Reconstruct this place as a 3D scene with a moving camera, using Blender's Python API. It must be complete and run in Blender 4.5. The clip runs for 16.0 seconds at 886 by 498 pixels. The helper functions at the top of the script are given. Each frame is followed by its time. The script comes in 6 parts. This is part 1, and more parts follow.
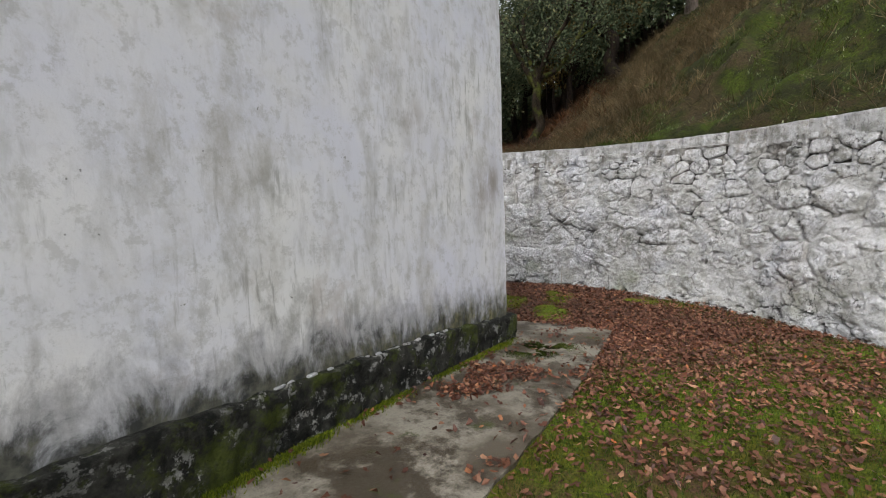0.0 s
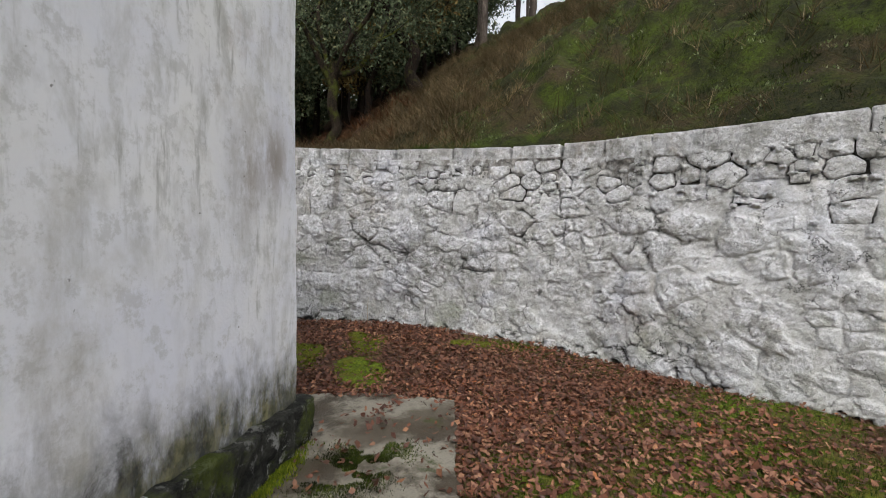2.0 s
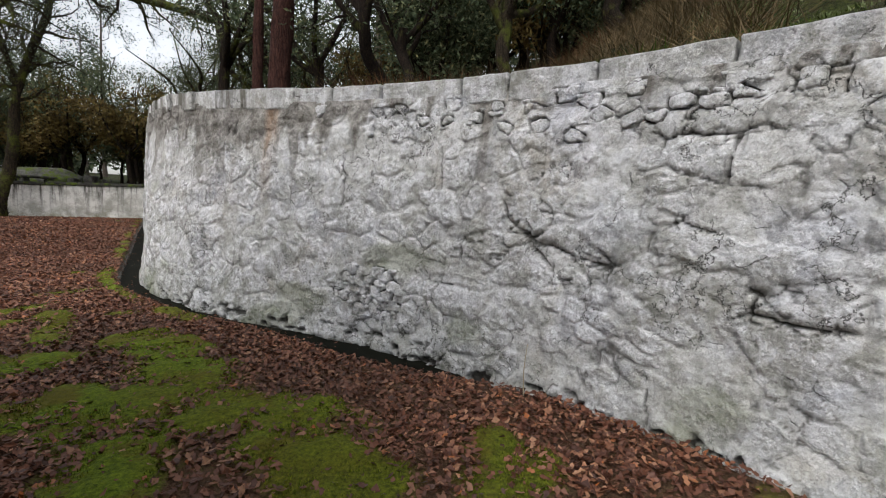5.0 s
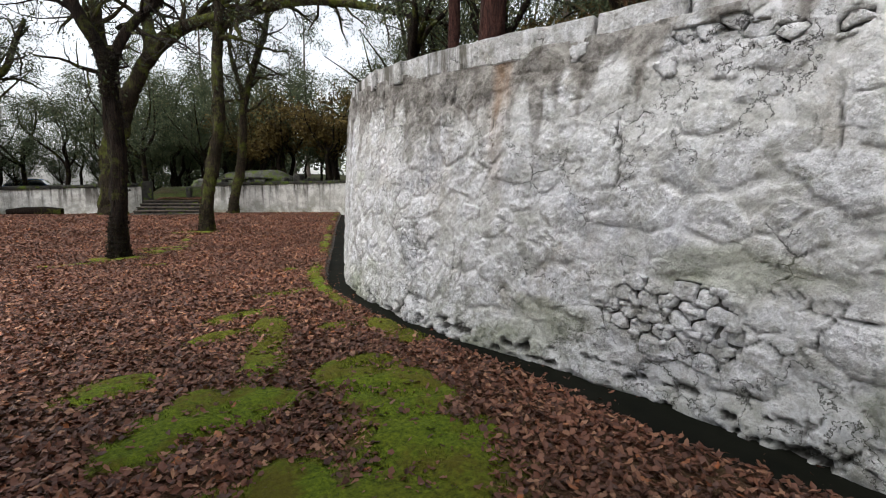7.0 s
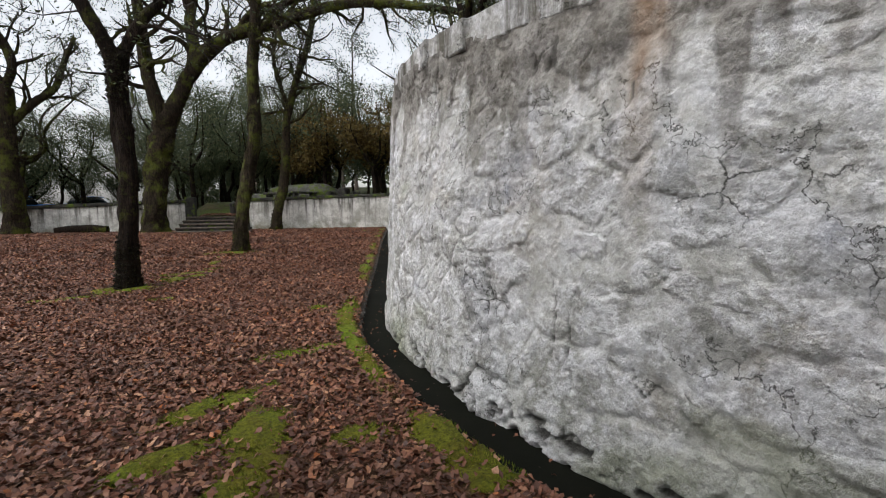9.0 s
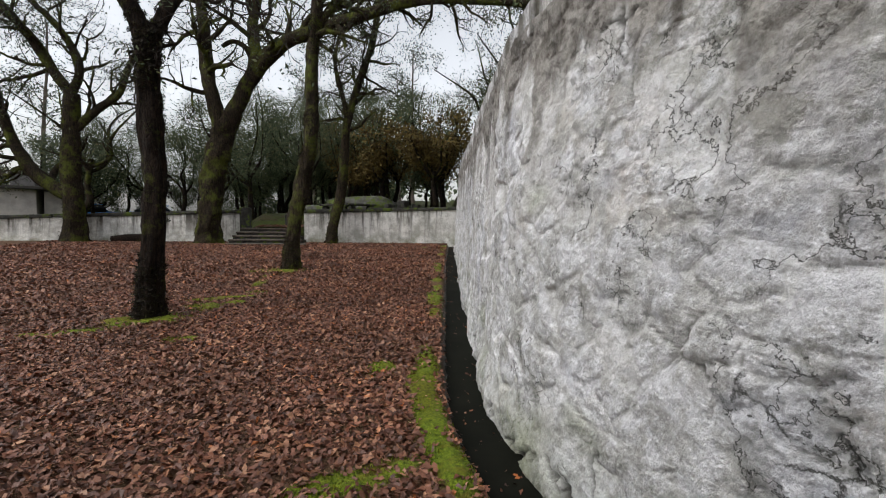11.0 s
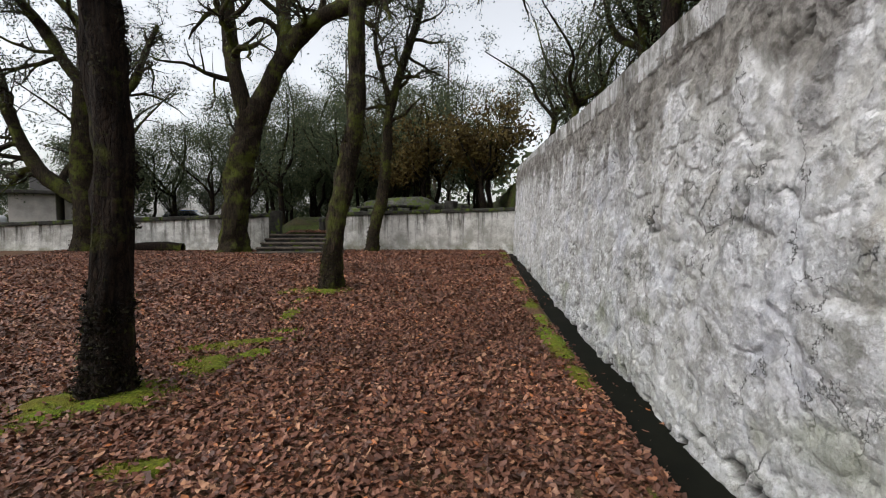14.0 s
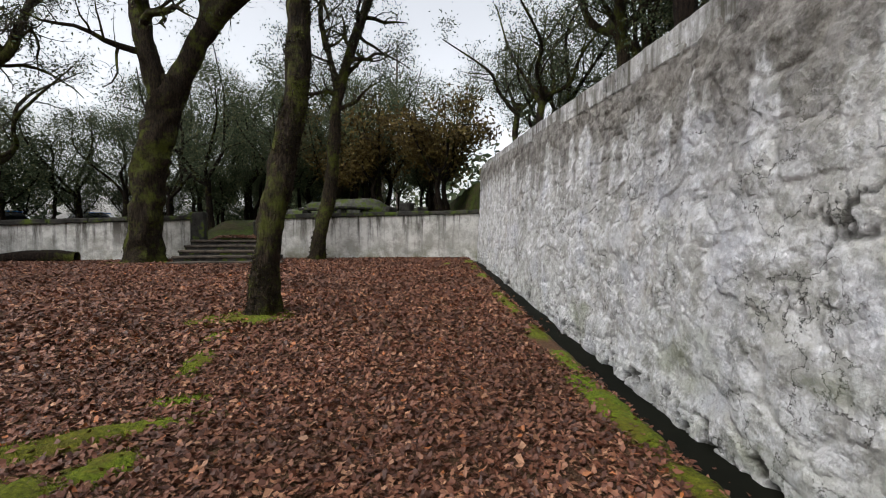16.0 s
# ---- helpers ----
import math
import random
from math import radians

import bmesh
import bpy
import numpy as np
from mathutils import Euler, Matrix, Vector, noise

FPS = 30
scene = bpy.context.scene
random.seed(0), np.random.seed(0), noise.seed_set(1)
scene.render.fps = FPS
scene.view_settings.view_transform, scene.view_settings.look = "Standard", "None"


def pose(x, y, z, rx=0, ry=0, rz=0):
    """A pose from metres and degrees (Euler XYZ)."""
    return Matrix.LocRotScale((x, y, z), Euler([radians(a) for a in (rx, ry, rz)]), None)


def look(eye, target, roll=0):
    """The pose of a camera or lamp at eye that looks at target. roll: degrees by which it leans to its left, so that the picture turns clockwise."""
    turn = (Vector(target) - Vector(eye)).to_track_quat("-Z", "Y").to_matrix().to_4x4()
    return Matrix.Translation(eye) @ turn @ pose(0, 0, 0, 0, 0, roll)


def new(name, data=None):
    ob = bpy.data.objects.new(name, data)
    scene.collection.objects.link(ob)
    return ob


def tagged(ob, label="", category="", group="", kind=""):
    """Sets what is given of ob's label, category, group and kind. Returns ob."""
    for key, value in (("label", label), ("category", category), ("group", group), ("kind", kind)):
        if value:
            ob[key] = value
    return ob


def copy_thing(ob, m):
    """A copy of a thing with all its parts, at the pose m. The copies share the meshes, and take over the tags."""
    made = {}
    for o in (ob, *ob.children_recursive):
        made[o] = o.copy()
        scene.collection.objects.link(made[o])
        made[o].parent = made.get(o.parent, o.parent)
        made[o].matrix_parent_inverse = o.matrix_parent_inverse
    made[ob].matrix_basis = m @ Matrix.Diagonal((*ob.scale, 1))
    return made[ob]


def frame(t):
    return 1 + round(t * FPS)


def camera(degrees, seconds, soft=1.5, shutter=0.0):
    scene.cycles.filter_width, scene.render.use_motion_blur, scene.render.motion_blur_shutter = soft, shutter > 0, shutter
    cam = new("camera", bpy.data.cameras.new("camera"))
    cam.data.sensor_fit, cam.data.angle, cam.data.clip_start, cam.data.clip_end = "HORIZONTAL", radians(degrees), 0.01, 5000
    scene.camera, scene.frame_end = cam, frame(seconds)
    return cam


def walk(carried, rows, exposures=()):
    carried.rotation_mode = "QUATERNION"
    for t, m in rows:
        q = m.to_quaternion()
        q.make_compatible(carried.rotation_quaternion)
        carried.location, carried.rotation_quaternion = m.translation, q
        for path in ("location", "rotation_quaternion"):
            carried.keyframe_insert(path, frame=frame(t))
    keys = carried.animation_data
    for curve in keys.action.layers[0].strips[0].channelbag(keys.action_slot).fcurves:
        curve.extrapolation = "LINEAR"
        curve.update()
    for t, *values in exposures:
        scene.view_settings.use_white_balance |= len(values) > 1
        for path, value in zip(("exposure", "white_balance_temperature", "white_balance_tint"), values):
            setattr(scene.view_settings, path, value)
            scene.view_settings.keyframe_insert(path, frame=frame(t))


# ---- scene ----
cam = camera(87.3, 16.0, soft=1.1)
EXPOSURE = -0.45
METRES, EYE, TILT, LEAN, TURN = 18.3, 1.5, 0.0, 0.0, -43.9
ROWS = [
    (0.0, 0.0, 0.0, 0.0, -0.2, -5.41, 2.1),
    (0.5, 0.0064, 0.0318, -0.0024, -5.46, -5.65, 1.83),
    (1.0, 0.0095, 0.0637, -0.0038, -12.59, -4.88, 0.76),
    (1.5, 0.0123, 0.0988, -0.0068, -20.43, -3.62, -0.24),
    (2.0, 0.0151, 0.1318, -0.007, -25.98, -3.28, -0.96),
    (2.5, 0.0281, 0.1641, -0.0088, -29.72, -3.92, -1.68),
    (3.0, 0.0418, 0.1962, -0.0104, -30.48, -3.8, -1.79),
    (3.5, 0.0588, 0.2286, -0.0104, -29.87, -3.7, -2.15),
    (4.0, 0.0716, 0.2606, -0.0112, -25.42, -3.82, -2.4),
    (4.5, 0.0812, 0.2925, -0.0131, -15.24, -4.17, -2.25),
    (5.0, 0.0784, 0.3237, -0.0138, -4.47, -4.82, -2.62),
    (7.5, -0.0015, 0.4403, -0.018, 16.97, -6.72, 0.09),
    (8.0, -0.0127, 0.4647, -0.018, 18.34, -6.27, 0.39),
    (8.5, -0.0204, 0.4964, -0.0162, 19.55, -5.74, 0.34),
    (9.0, -0.0325, 0.5235, -0.0139, 21.11, -5.44, 0.21),
    (9.5, -0.0456, 0.5495, -0.0159, 23.51, -4.35, 0.25),
    (10.0, -0.0654, 0.5725, -0.0121, 24.54, -3.85, -0.19),
    (12.5, -0.1833, 0.6812, -0.0128, 32.08, -3.58, -0.78),
    (13.0, -0.2037, 0.6989, -0.0127, 32.46, -3.32, -0.46),
    (13.5, -0.2264, 0.7205, -0.0133, 32.0, -3.32, -0.44),
    (14.0, -0.2489, 0.7378, -0.014, 30.88, -3.35, -0.4),
    (14.5, -0.2685, 0.7603, -0.0167, 29.26, -2.93, -0.34),
    (15.0, -0.2887, 0.7815, -0.0167, 27.37, -2.8, -0.44),
    (15.5, -0.3098, 0.8034, -0.0171, 25.74, -2.75, -0.45),
    (16.0, -0.3305, 0.8296, -0.0162, 24.11, -2.69, -0.47),
]
walk(cam, [(t, pose(0, 0, EYE, TILT, LEAN, TURN) @ pose(METRES * x, METRES * y, METRES * z, 90 + pitch, roll, yaw)) for t, x, y, z, yaw, pitch, roll in ROWS],
     exposures=[(0.0, EXPOSURE - 0.15), (3.5, EXPOSURE - 0.18), (5.0, EXPOSURE - 0.10), (7.3, EXPOSURE + 0.12), (8.0, EXPOSURE + 0.12), (9.5, EXPOSURE - 0.22), (12.5, EXPOSURE - 0.18), (16.0, EXPOSURE - 0.14)])

# ---- light: an overcast winter sky with a weak, wide sun behind the cloud ----
world = bpy.data.worlds.new("overcast_sky")
scene.world = world
world.use_nodes = True
wn = world.node_tree
sky = wn.nodes.new("ShaderNodeTexSky")
sky.sky_type, sky.sun_disc = "NISHITA", False
sky.sun_elevation, sky.sun_rotation = radians(47), radians(253)
sky.air_density, sky.dust_density, sky.ozone_density = 1.0, 3.0, 1.0
grey = wn.nodes.new("ShaderNodeHueSaturation")
grey.inputs["Saturation"].default_value = 0.22
grey.inputs["Value"].default_value = 2.85
wn.links.new(sky.outputs[0], grey.inputs["Color"])
wn.links.new(grey.outputs[0], wn.nodes["Background"].inputs[0])
wn.nodes["Background"].inputs[1].default_value = 0.15
sun_data = bpy.data.lights.new("sun", "SUN")
sun_data.energy, sun_data.angle, sun_data.color = 0.75, radians(30), (1.0, 0.97, 0.93)
sun = new("sun", sun_data)
sun.matrix_world = look((0, 0, 0), (0.66, 0.20, -0.73))


# ---- numeric helpers ----
def smooth(a, b, v):
    k = np.clip((np.asarray(v, float) - a) / (b - a), 0, 1)
    return k * k * (3 - 2 * k)


PERM = np.random.RandomState(7).permutation(4096)
GRAD = np.random.RandomState(8).rand(4096)


def vnoise(x, y, z=0.0):
    """Smooth value noise from -1 to 1 on arrays."""
    x, y, z = np.broadcast_arrays(np.asarray(x, float), np.asarray(y, float), np.asarray(z, float))
    xi, yi, zi = (np.floor(v).astype(np.int64) for v in (x, y, z))
    fx, fy, fz = x - xi, y - yi, z - zi
    fx, fy, fz = (f * f * (3 - 2 * f) for f in (fx, fy, fz))
    total = 0.0
    for a in (0, 1):
        for b in (0, 1):
            for c in (0, 1):
                h = PERM[(PERM[(PERM[(xi + a) & 4095] + yi + b) & 4095] + zi + c) & 4095]
                total = total + GRAD[h] * (fx if a else 1 - fx) * (fy if b else 1 - fy) * (fz if c else 1 - fz)
    return total * 2 - 1


def fbm(x, y, z=0.0, octaves=4):
    total, amp, k = 0.0, 1.0, 1.0
    for _ in range(octaves):
        total = total + amp * vnoise(x * k, y * k, np.asarray(z) * k + 3.7)
        amp, k = amp * 0.5, k * 2.03
    return total / 1.9


def mesh_of(name, verts, faces, material=None, soft=True):
    """A mesh from arrays of vertices and of quads or triangles."""
    me = bpy.data.meshes.new(name)
    verts = np.asarray(verts, np.float32).reshape(-1, 3)
    groups = [np.asarray(f, np.int32) for f in (faces if isinstance(faces, list) else [faces]) if len(f)]
    me.vertices.add(len(verts))
    me.vertices.foreach_set("co", verts.ravel())
    loops = np.concatenate([g.ravel() for g in groups])
    sizes = np.concatenate([np.full(len(g), g.shape[1], np.int32) for g in groups])
    me.loops.add(len(loops))
    me.loops.foreach_set("vertex_index", loops)
    me.polygons.add(len(sizes))
    me.polygons.foreach_set("loop_start", np.concatenate([[0], np.cumsum(sizes)[:-1]]).astype(np.int32))
    me.update(calc_edges=True)
    me.polygons.foreach_set("use_smooth", np.full(len(sizes), soft, dtype=bool))
    if material:
        me.materials.append(material)
    return me


def attribute(me, name, values):
    me.attributes.new(name, "FLOAT", "POINT").data.foreach_set("value", np.asarray(values, np.float32).ravel())


def grid_faces(nu, nv):
    """Quads of a grid whose vertex index is u * nv + v."""
    a = (np.arange(nu - 1)[:, None] * nv + np.arange(nv - 1)[None, :]).ravel()
    return np.stack([a, a + nv, a + nv + 1, a + 1], 1)


def under(ob, parent):
    ob.parent = parent
    return ob


def part(name, bm, material, parent, label="", soft=False):
    """Links a bmesh as one mesh object under a thing or a part."""
    me = bpy.data.meshes.new(name)
    bm.to_mesh(me)
    bm.free()
    if soft:
        me.polygons.foreach_set("use_smooth", np.ones(len(me.polygons), dtype=bool))
    me.materials.append(material)
    ob = new(name, me)
    ob.parent = parent
    return tagged(ob, label)


def block(size, at=(0, 0, 0), bevel=0.01, cuts=0, rough=0.0, seed=0, turn=None, grain=5.0):
    """A bevelled block, optionally cut finer and roughened, centred in x and y and standing on at."""
    bm = bmesh.new()
    bmesh.ops.create_cube(bm, size=1)
    bmesh.ops.scale(bm, vec=size, verts=bm.verts)
    if bevel:
        bmesh.ops.bevel(bm, geom=bm.edges[:], offset=bevel, segments=1, profile=0.6, affect="EDGES")
    if cuts:
        bmesh.ops.subdivide_edges(bm, edges=bm.edges[:], cuts=cuts, use_grid_fill=True)
    if rough:
        for v in bm.verts:
            p = v.co * grain + Vector((seed * 7.3, seed * 3.1, seed))
            v.co += Vector((noise.noise(p), noise.noise(p + Vector((9, 0, 0))), noise.noise(p + Vector((0, 9, 0))))) * rough
    m = Matrix.Translation((at[0], at[1], at[2] + size[2] / 2))
    if turn is not None:
        m = m @ Matrix.Rotation(turn, 4, "Z")
    bmesh.ops.transform(bm, matrix=m, verts=bm.verts)
    return bm


# ---- materials ----
class Nodes:
    """A small builder for node materials."""

    def __init__(self, name):
        self.mat = bpy.data.materials.new(name)
        self.mat.use_nodes = True
        self.nt = self.mat.node_tree
        self.shader = self.nt.nodes["Principled BSDF"]
        self.coords = self.nt.nodes.new("ShaderNodeTexCoord").outputs["Object"]

    def put(self, socket, value):
        if isinstance(value, bpy.types.NodeSocket):
            self.nt.links.new(value, socket)
        elif isinstance(value, tuple) and len(value) == 3 and socket.type == "RGBA":
            socket.default_value = (*value, 1)
        else:
            socket.default_value = value

    def node(self, kind, out=0, props=(), **inputs):
        n = self.nt.nodes.new(kind)
        for key, value in props:
            if key == "operation":
                n.operation = value
            elif key == "feature":
                n.feature = value
            elif key == "data_type":
                n.data_type = value
            elif key == "attribute_name":
                n.attribute_name = value
        for key, value in inputs.items():
            self.put(n.inputs[int(key[1:]) if key[0] == "_" else key.replace("_", " ")], value)
        return n.outputs[out]

    def stretch(self, x, y, z, world=False):
        src = self.node("ShaderNodeNewGeometry") if world else self.coords
        return self.node("ShaderNodeMapping", Vector=src, Scale=(x, y, z))

    def noise(self, scale, detail=6.0, rough=0.6, vec=None, out=0, distort=0.0):
        return self.node("ShaderNodeTexNoise", out, Vector=vec or self.coords, Scale=scale, Detail=detail, Roughness=rough, Distortion=distort)

    def cells(self, scale, vec=None, feature="F1", out=0):
        return self.node("ShaderNodeTexVoronoi", out, (("feature", feature),), Vector=vec or self.coords, Scale=scale)

    def range(self, value, a, b, lo=0.0, hi=1.0):
        return self.node("ShaderNodeMapRange", 0, (), _0=value, _1=a, _2=b, _3=lo, _4=hi)

    def math(self, op, a, b=0.0):
        return self.node("ShaderNodeMath", 0, (("operation", op),), _0=a, _1=b)

    def mix(self, fac, a, b):
        return self.node("ShaderNodeMix", 2, (("data_type", "RGBA"),), _0=fac, _6=a, _7=b)

    def ramp(self, fac, stops):
        n = self.nt.nodes.new("ShaderNodeValToRGB")
        while len(n.color_ramp.elements) < len(stops):
            n.color_ramp.elements.new(1.0)
        for e, (p, c) in zip(n.color_ramp.elements, stops):
            e.position, e.color = p, (*c, 1)
        self.nt.links.new(fac, n.inputs[0])
        return n.outputs[0]

    def attr(self, name):
        return self.node("ShaderNodeAttribute", 2, (("attribute_name", name),))

    def island(self):
        return self.node("ShaderNodeNewGeometry", 8)

    def each(self):
        return self.node("ShaderNodeObjectInfo", 5)

    def done(self, colour, rough=0.8, bump=None, strength=0.5, distance=0.02, specular=0.3):
        self.put(self.shader.inputs["Base Color"], colour)
        self.put(self.shader.inputs["Roughness"], rough)
        self.put(self.shader.inputs["Specular IOR Level"], specular)
        if bump is not None:
            b = self.node("ShaderNodeBump", Strength=strength, Distance=distance, Height=bump)
            self.put(self.shader.inputs["Normal"], b)
        return self.mat


def limewash(name, with_joints=True, drips=0.0):
    """Old lime wash on rubble: grey-white render, whiter stone faces, thin dark cracks, lichen."""
    n = Nodes(name)
    mid, fine = n.noise(1.9, 9, 0.66), n.noise(42, 6, 0.75)
    stone = n.attr("stone") if with_joints else 0.75
    col = n.mix(n.range(mid, 0.38, 0.62), (0.39, 0.385, 0.36), (0.64, 0.64, 0.625))
    col = n.mix(n.range(n.noise(0.7, 5, 0.6), 0.49, 0.64, 0, 0.55), col, (0.35, 0.35, 0.31))
    col = n.mix(n.range(n.noise(1.1, 6, 0.62), 0.52, 0.66, 0, 0.55), col, (0.56, 0.58, 0.68))
    col = n.mix(n.range(n.noise(1.3, 6, 0.65, n.stretch(1, 1, 0.7)), 0.55, 0.70, 0, 0.45), col, (0.53, 0.46, 0.39))
    coat = n.math("MULTIPLY", n.range(n.noise(4.2, 12, 0.76), 0.44, 0.55), n.range(stone, 0.0, 1.0, 0.45, 0.85))
    col = n.mix(coat, col, (0.86, 0.86, 0.885))
    col = n.mix(n.range(n.noise(6.5, 12, 0.78), 0.53, 0.58, 0, 0.42), col, (0.30, 0.295, 0.275))
    col = n.mix(n.range(n.noise(17, 9, 0.8), 0.59, 0.64, 0, 0.5), col, (0.20, 0.196, 0.18))
    col = n.mix(n.range(fine, 0.54, 0.72, 0, 0.2), col, (0.26, 0.255, 0.24))
    if drips:
        col = n.mix(n.range(n.noise(1.0, 6, 0.65, n.stretch(5, 5, 0.5)), 0.42, 0.62, 0, drips), col, (0.15, 0.142, 0.118))
    hair = n.range(n.math("ABSOLUTE", n.math("SUBTRACT", n.noise(1.5, 10, 0.62), 0.5)), 0.002, 0.0055, 1.0, 0.0)
    hair = n.math("MULTIPLY", hair, n.range(n.noise(0.9, 4), 0.46, 0.54))
    warp = n.node("ShaderNodeMix", 1, (("data_type", "VECTOR"),), _0=0.16, _4=n.coords, _5=n.noise(3.5, 8, 0.7, out=1))
    edge = n.range(n.cells(1.0, n.node("ShaderNodeMapping", Vector=warp, Scale=(3.4, 3.4, 4.6)), "DISTANCE_TO_EDGE"), 0.005, 0.024, 1.0, 0.0)
    edge = n.math("MULTIPLY", edge, n.range(n.noise(1.7, 6, 0.7), 0.56, 0.64))
    lines = n.math("MAXIMUM", hair, edge)
    col = n.mix(n.math("MULTIPLY", lines, 0.85), col, (0.05, 0.048, 0.043))
    if with_joints:
        col = n.mix(n.attr("green"), col, n.mix(mid, (0.16, 0.19, 0.08), (0.40, 0.41, 0.31)))
        col = n.mix(n.attr("lichen"), col, n.mix(n.range(n.noise(4.5, 10, 0.75), 0.42, 0.58), (0.085, 0.072, 0.058), (0.34, 0.32, 0.29)))
        col = n.mix(n.attr("rust"), col, (0.36, 0.22, 0.13))
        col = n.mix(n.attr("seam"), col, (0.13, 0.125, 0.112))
        # near-black recess colour: joint dirt together with painted-in shade
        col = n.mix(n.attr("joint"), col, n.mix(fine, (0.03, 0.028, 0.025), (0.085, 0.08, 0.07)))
    peel = n.noise(4.6, 11, 0.66)
    # a one-sided dark line paints shade along the edge of each flake
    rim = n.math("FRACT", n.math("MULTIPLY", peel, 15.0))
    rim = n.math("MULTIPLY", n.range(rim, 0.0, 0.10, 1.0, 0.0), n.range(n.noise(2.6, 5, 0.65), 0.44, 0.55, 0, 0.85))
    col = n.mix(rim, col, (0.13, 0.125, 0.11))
    steps = n.math("ADD", n.math("MULTIPLY", n.math("SNAP", peel, 1 / 15), 0.085), n.math("MULTIPLY", n.math("SNAP", n.noise(11, 9, 0.66), 0.07), 0.040))
    pebble = n.math("MULTIPLY", n.noise(17, 8, 0.62), n.range(stone, 0.0, 1.0, 0.026, 0.080))
    height = n.math("ADD", n.math("ADD", pebble, steps), n.math("MULTIPLY", n.noise(5.5, 5, 0.55), 0.045))
    height = n.math("ADD", height, n.math("MULTIPLY", n.noise(50, 5, 0.7), 0.011))
    height = n.math("SUBTRACT", height, n.math("MULTIPLY", lines, 0.014))
    return n.done(col, 0.92, height, 1.0, 1.0, 0.12)


def low_wash():
    """Cream lime wash of the low wall with dark runs under the coping and a green foot."""
    n = Nodes("lime_washed_low_wall")
    mid, fine = n.noise(1.6, 8, 0.68), n.noise(22, 6, 0.75)
    col = n.mix(n.range(mid, 0.40, 0.58), (0.40, 0.39, 0.35), (0.74, 0.73, 0.69))
    col = n.mix(n.range(n.noise(4.5, 9, 0.75), 0.52, 0.60, 0, 0.5), col, (0.36, 0.345, 0.31))
    runs = n.math("MULTIPLY", n.range(n.noise(1.0, 7, 0.7, n.stretch(3.4, 3.4, 0.22)), 0.50, 0.60), n.attr("fall"))
    col = n.mix(runs, col, (0.085, 0.078, 0.066))
    col = n.mix(n.math("MULTIPLY", n.attr("foot"), n.range(n.noise(1.1, 6, 0.7), 0.46, 0.60, 0, 0.8)), col, n.mix(fine, (0.10, 0.11, 0.05), (0.30, 0.29, 0.20)))
    col = n.mix(n.range(fine, 0.55, 0.70, 0, 0.35), col, (0.20, 0.19, 0.17))
    return n.done(col, 0.92, n.math("ADD", n.noise(7, 8, 0.62), n.math("MULTIPLY", fine, 0.2)), 0.9, 0.06, 0.12)


def stone_stuff(name, dark, light, moss=0.0):
    n = Nodes(name)
    mid, fine = n.noise(3.5, 8, 0.7), n.noise(40, 5, 0.7)
    col = n.mix(n.range(mid, 0.35, 0.65), dark, light)
    col = n.mix(n.range(n.each(), 0, 1, 0, 0.35), col, tuple(c * 0.6 for c in dark))
    col = n.mix(n.range(fine, 0.45, 0.7, 0, 0.45), col, tuple(c * 0.45 for c in dark))
    if moss:
        col = n.mix(n.range(n.noise(2.1, 6, 0.7), 0.62 - 0.2 * moss, 0.66 - 0.1 * moss), col, n.mix(fine, (0.05, 0.075, 0.012), (0.13, 0.17, 0.03)))
    return n.done(col, 0.9, n.math("ADD", n.noise(16, 8, 0.7), fine), 0.8, 0.02, 0.2)


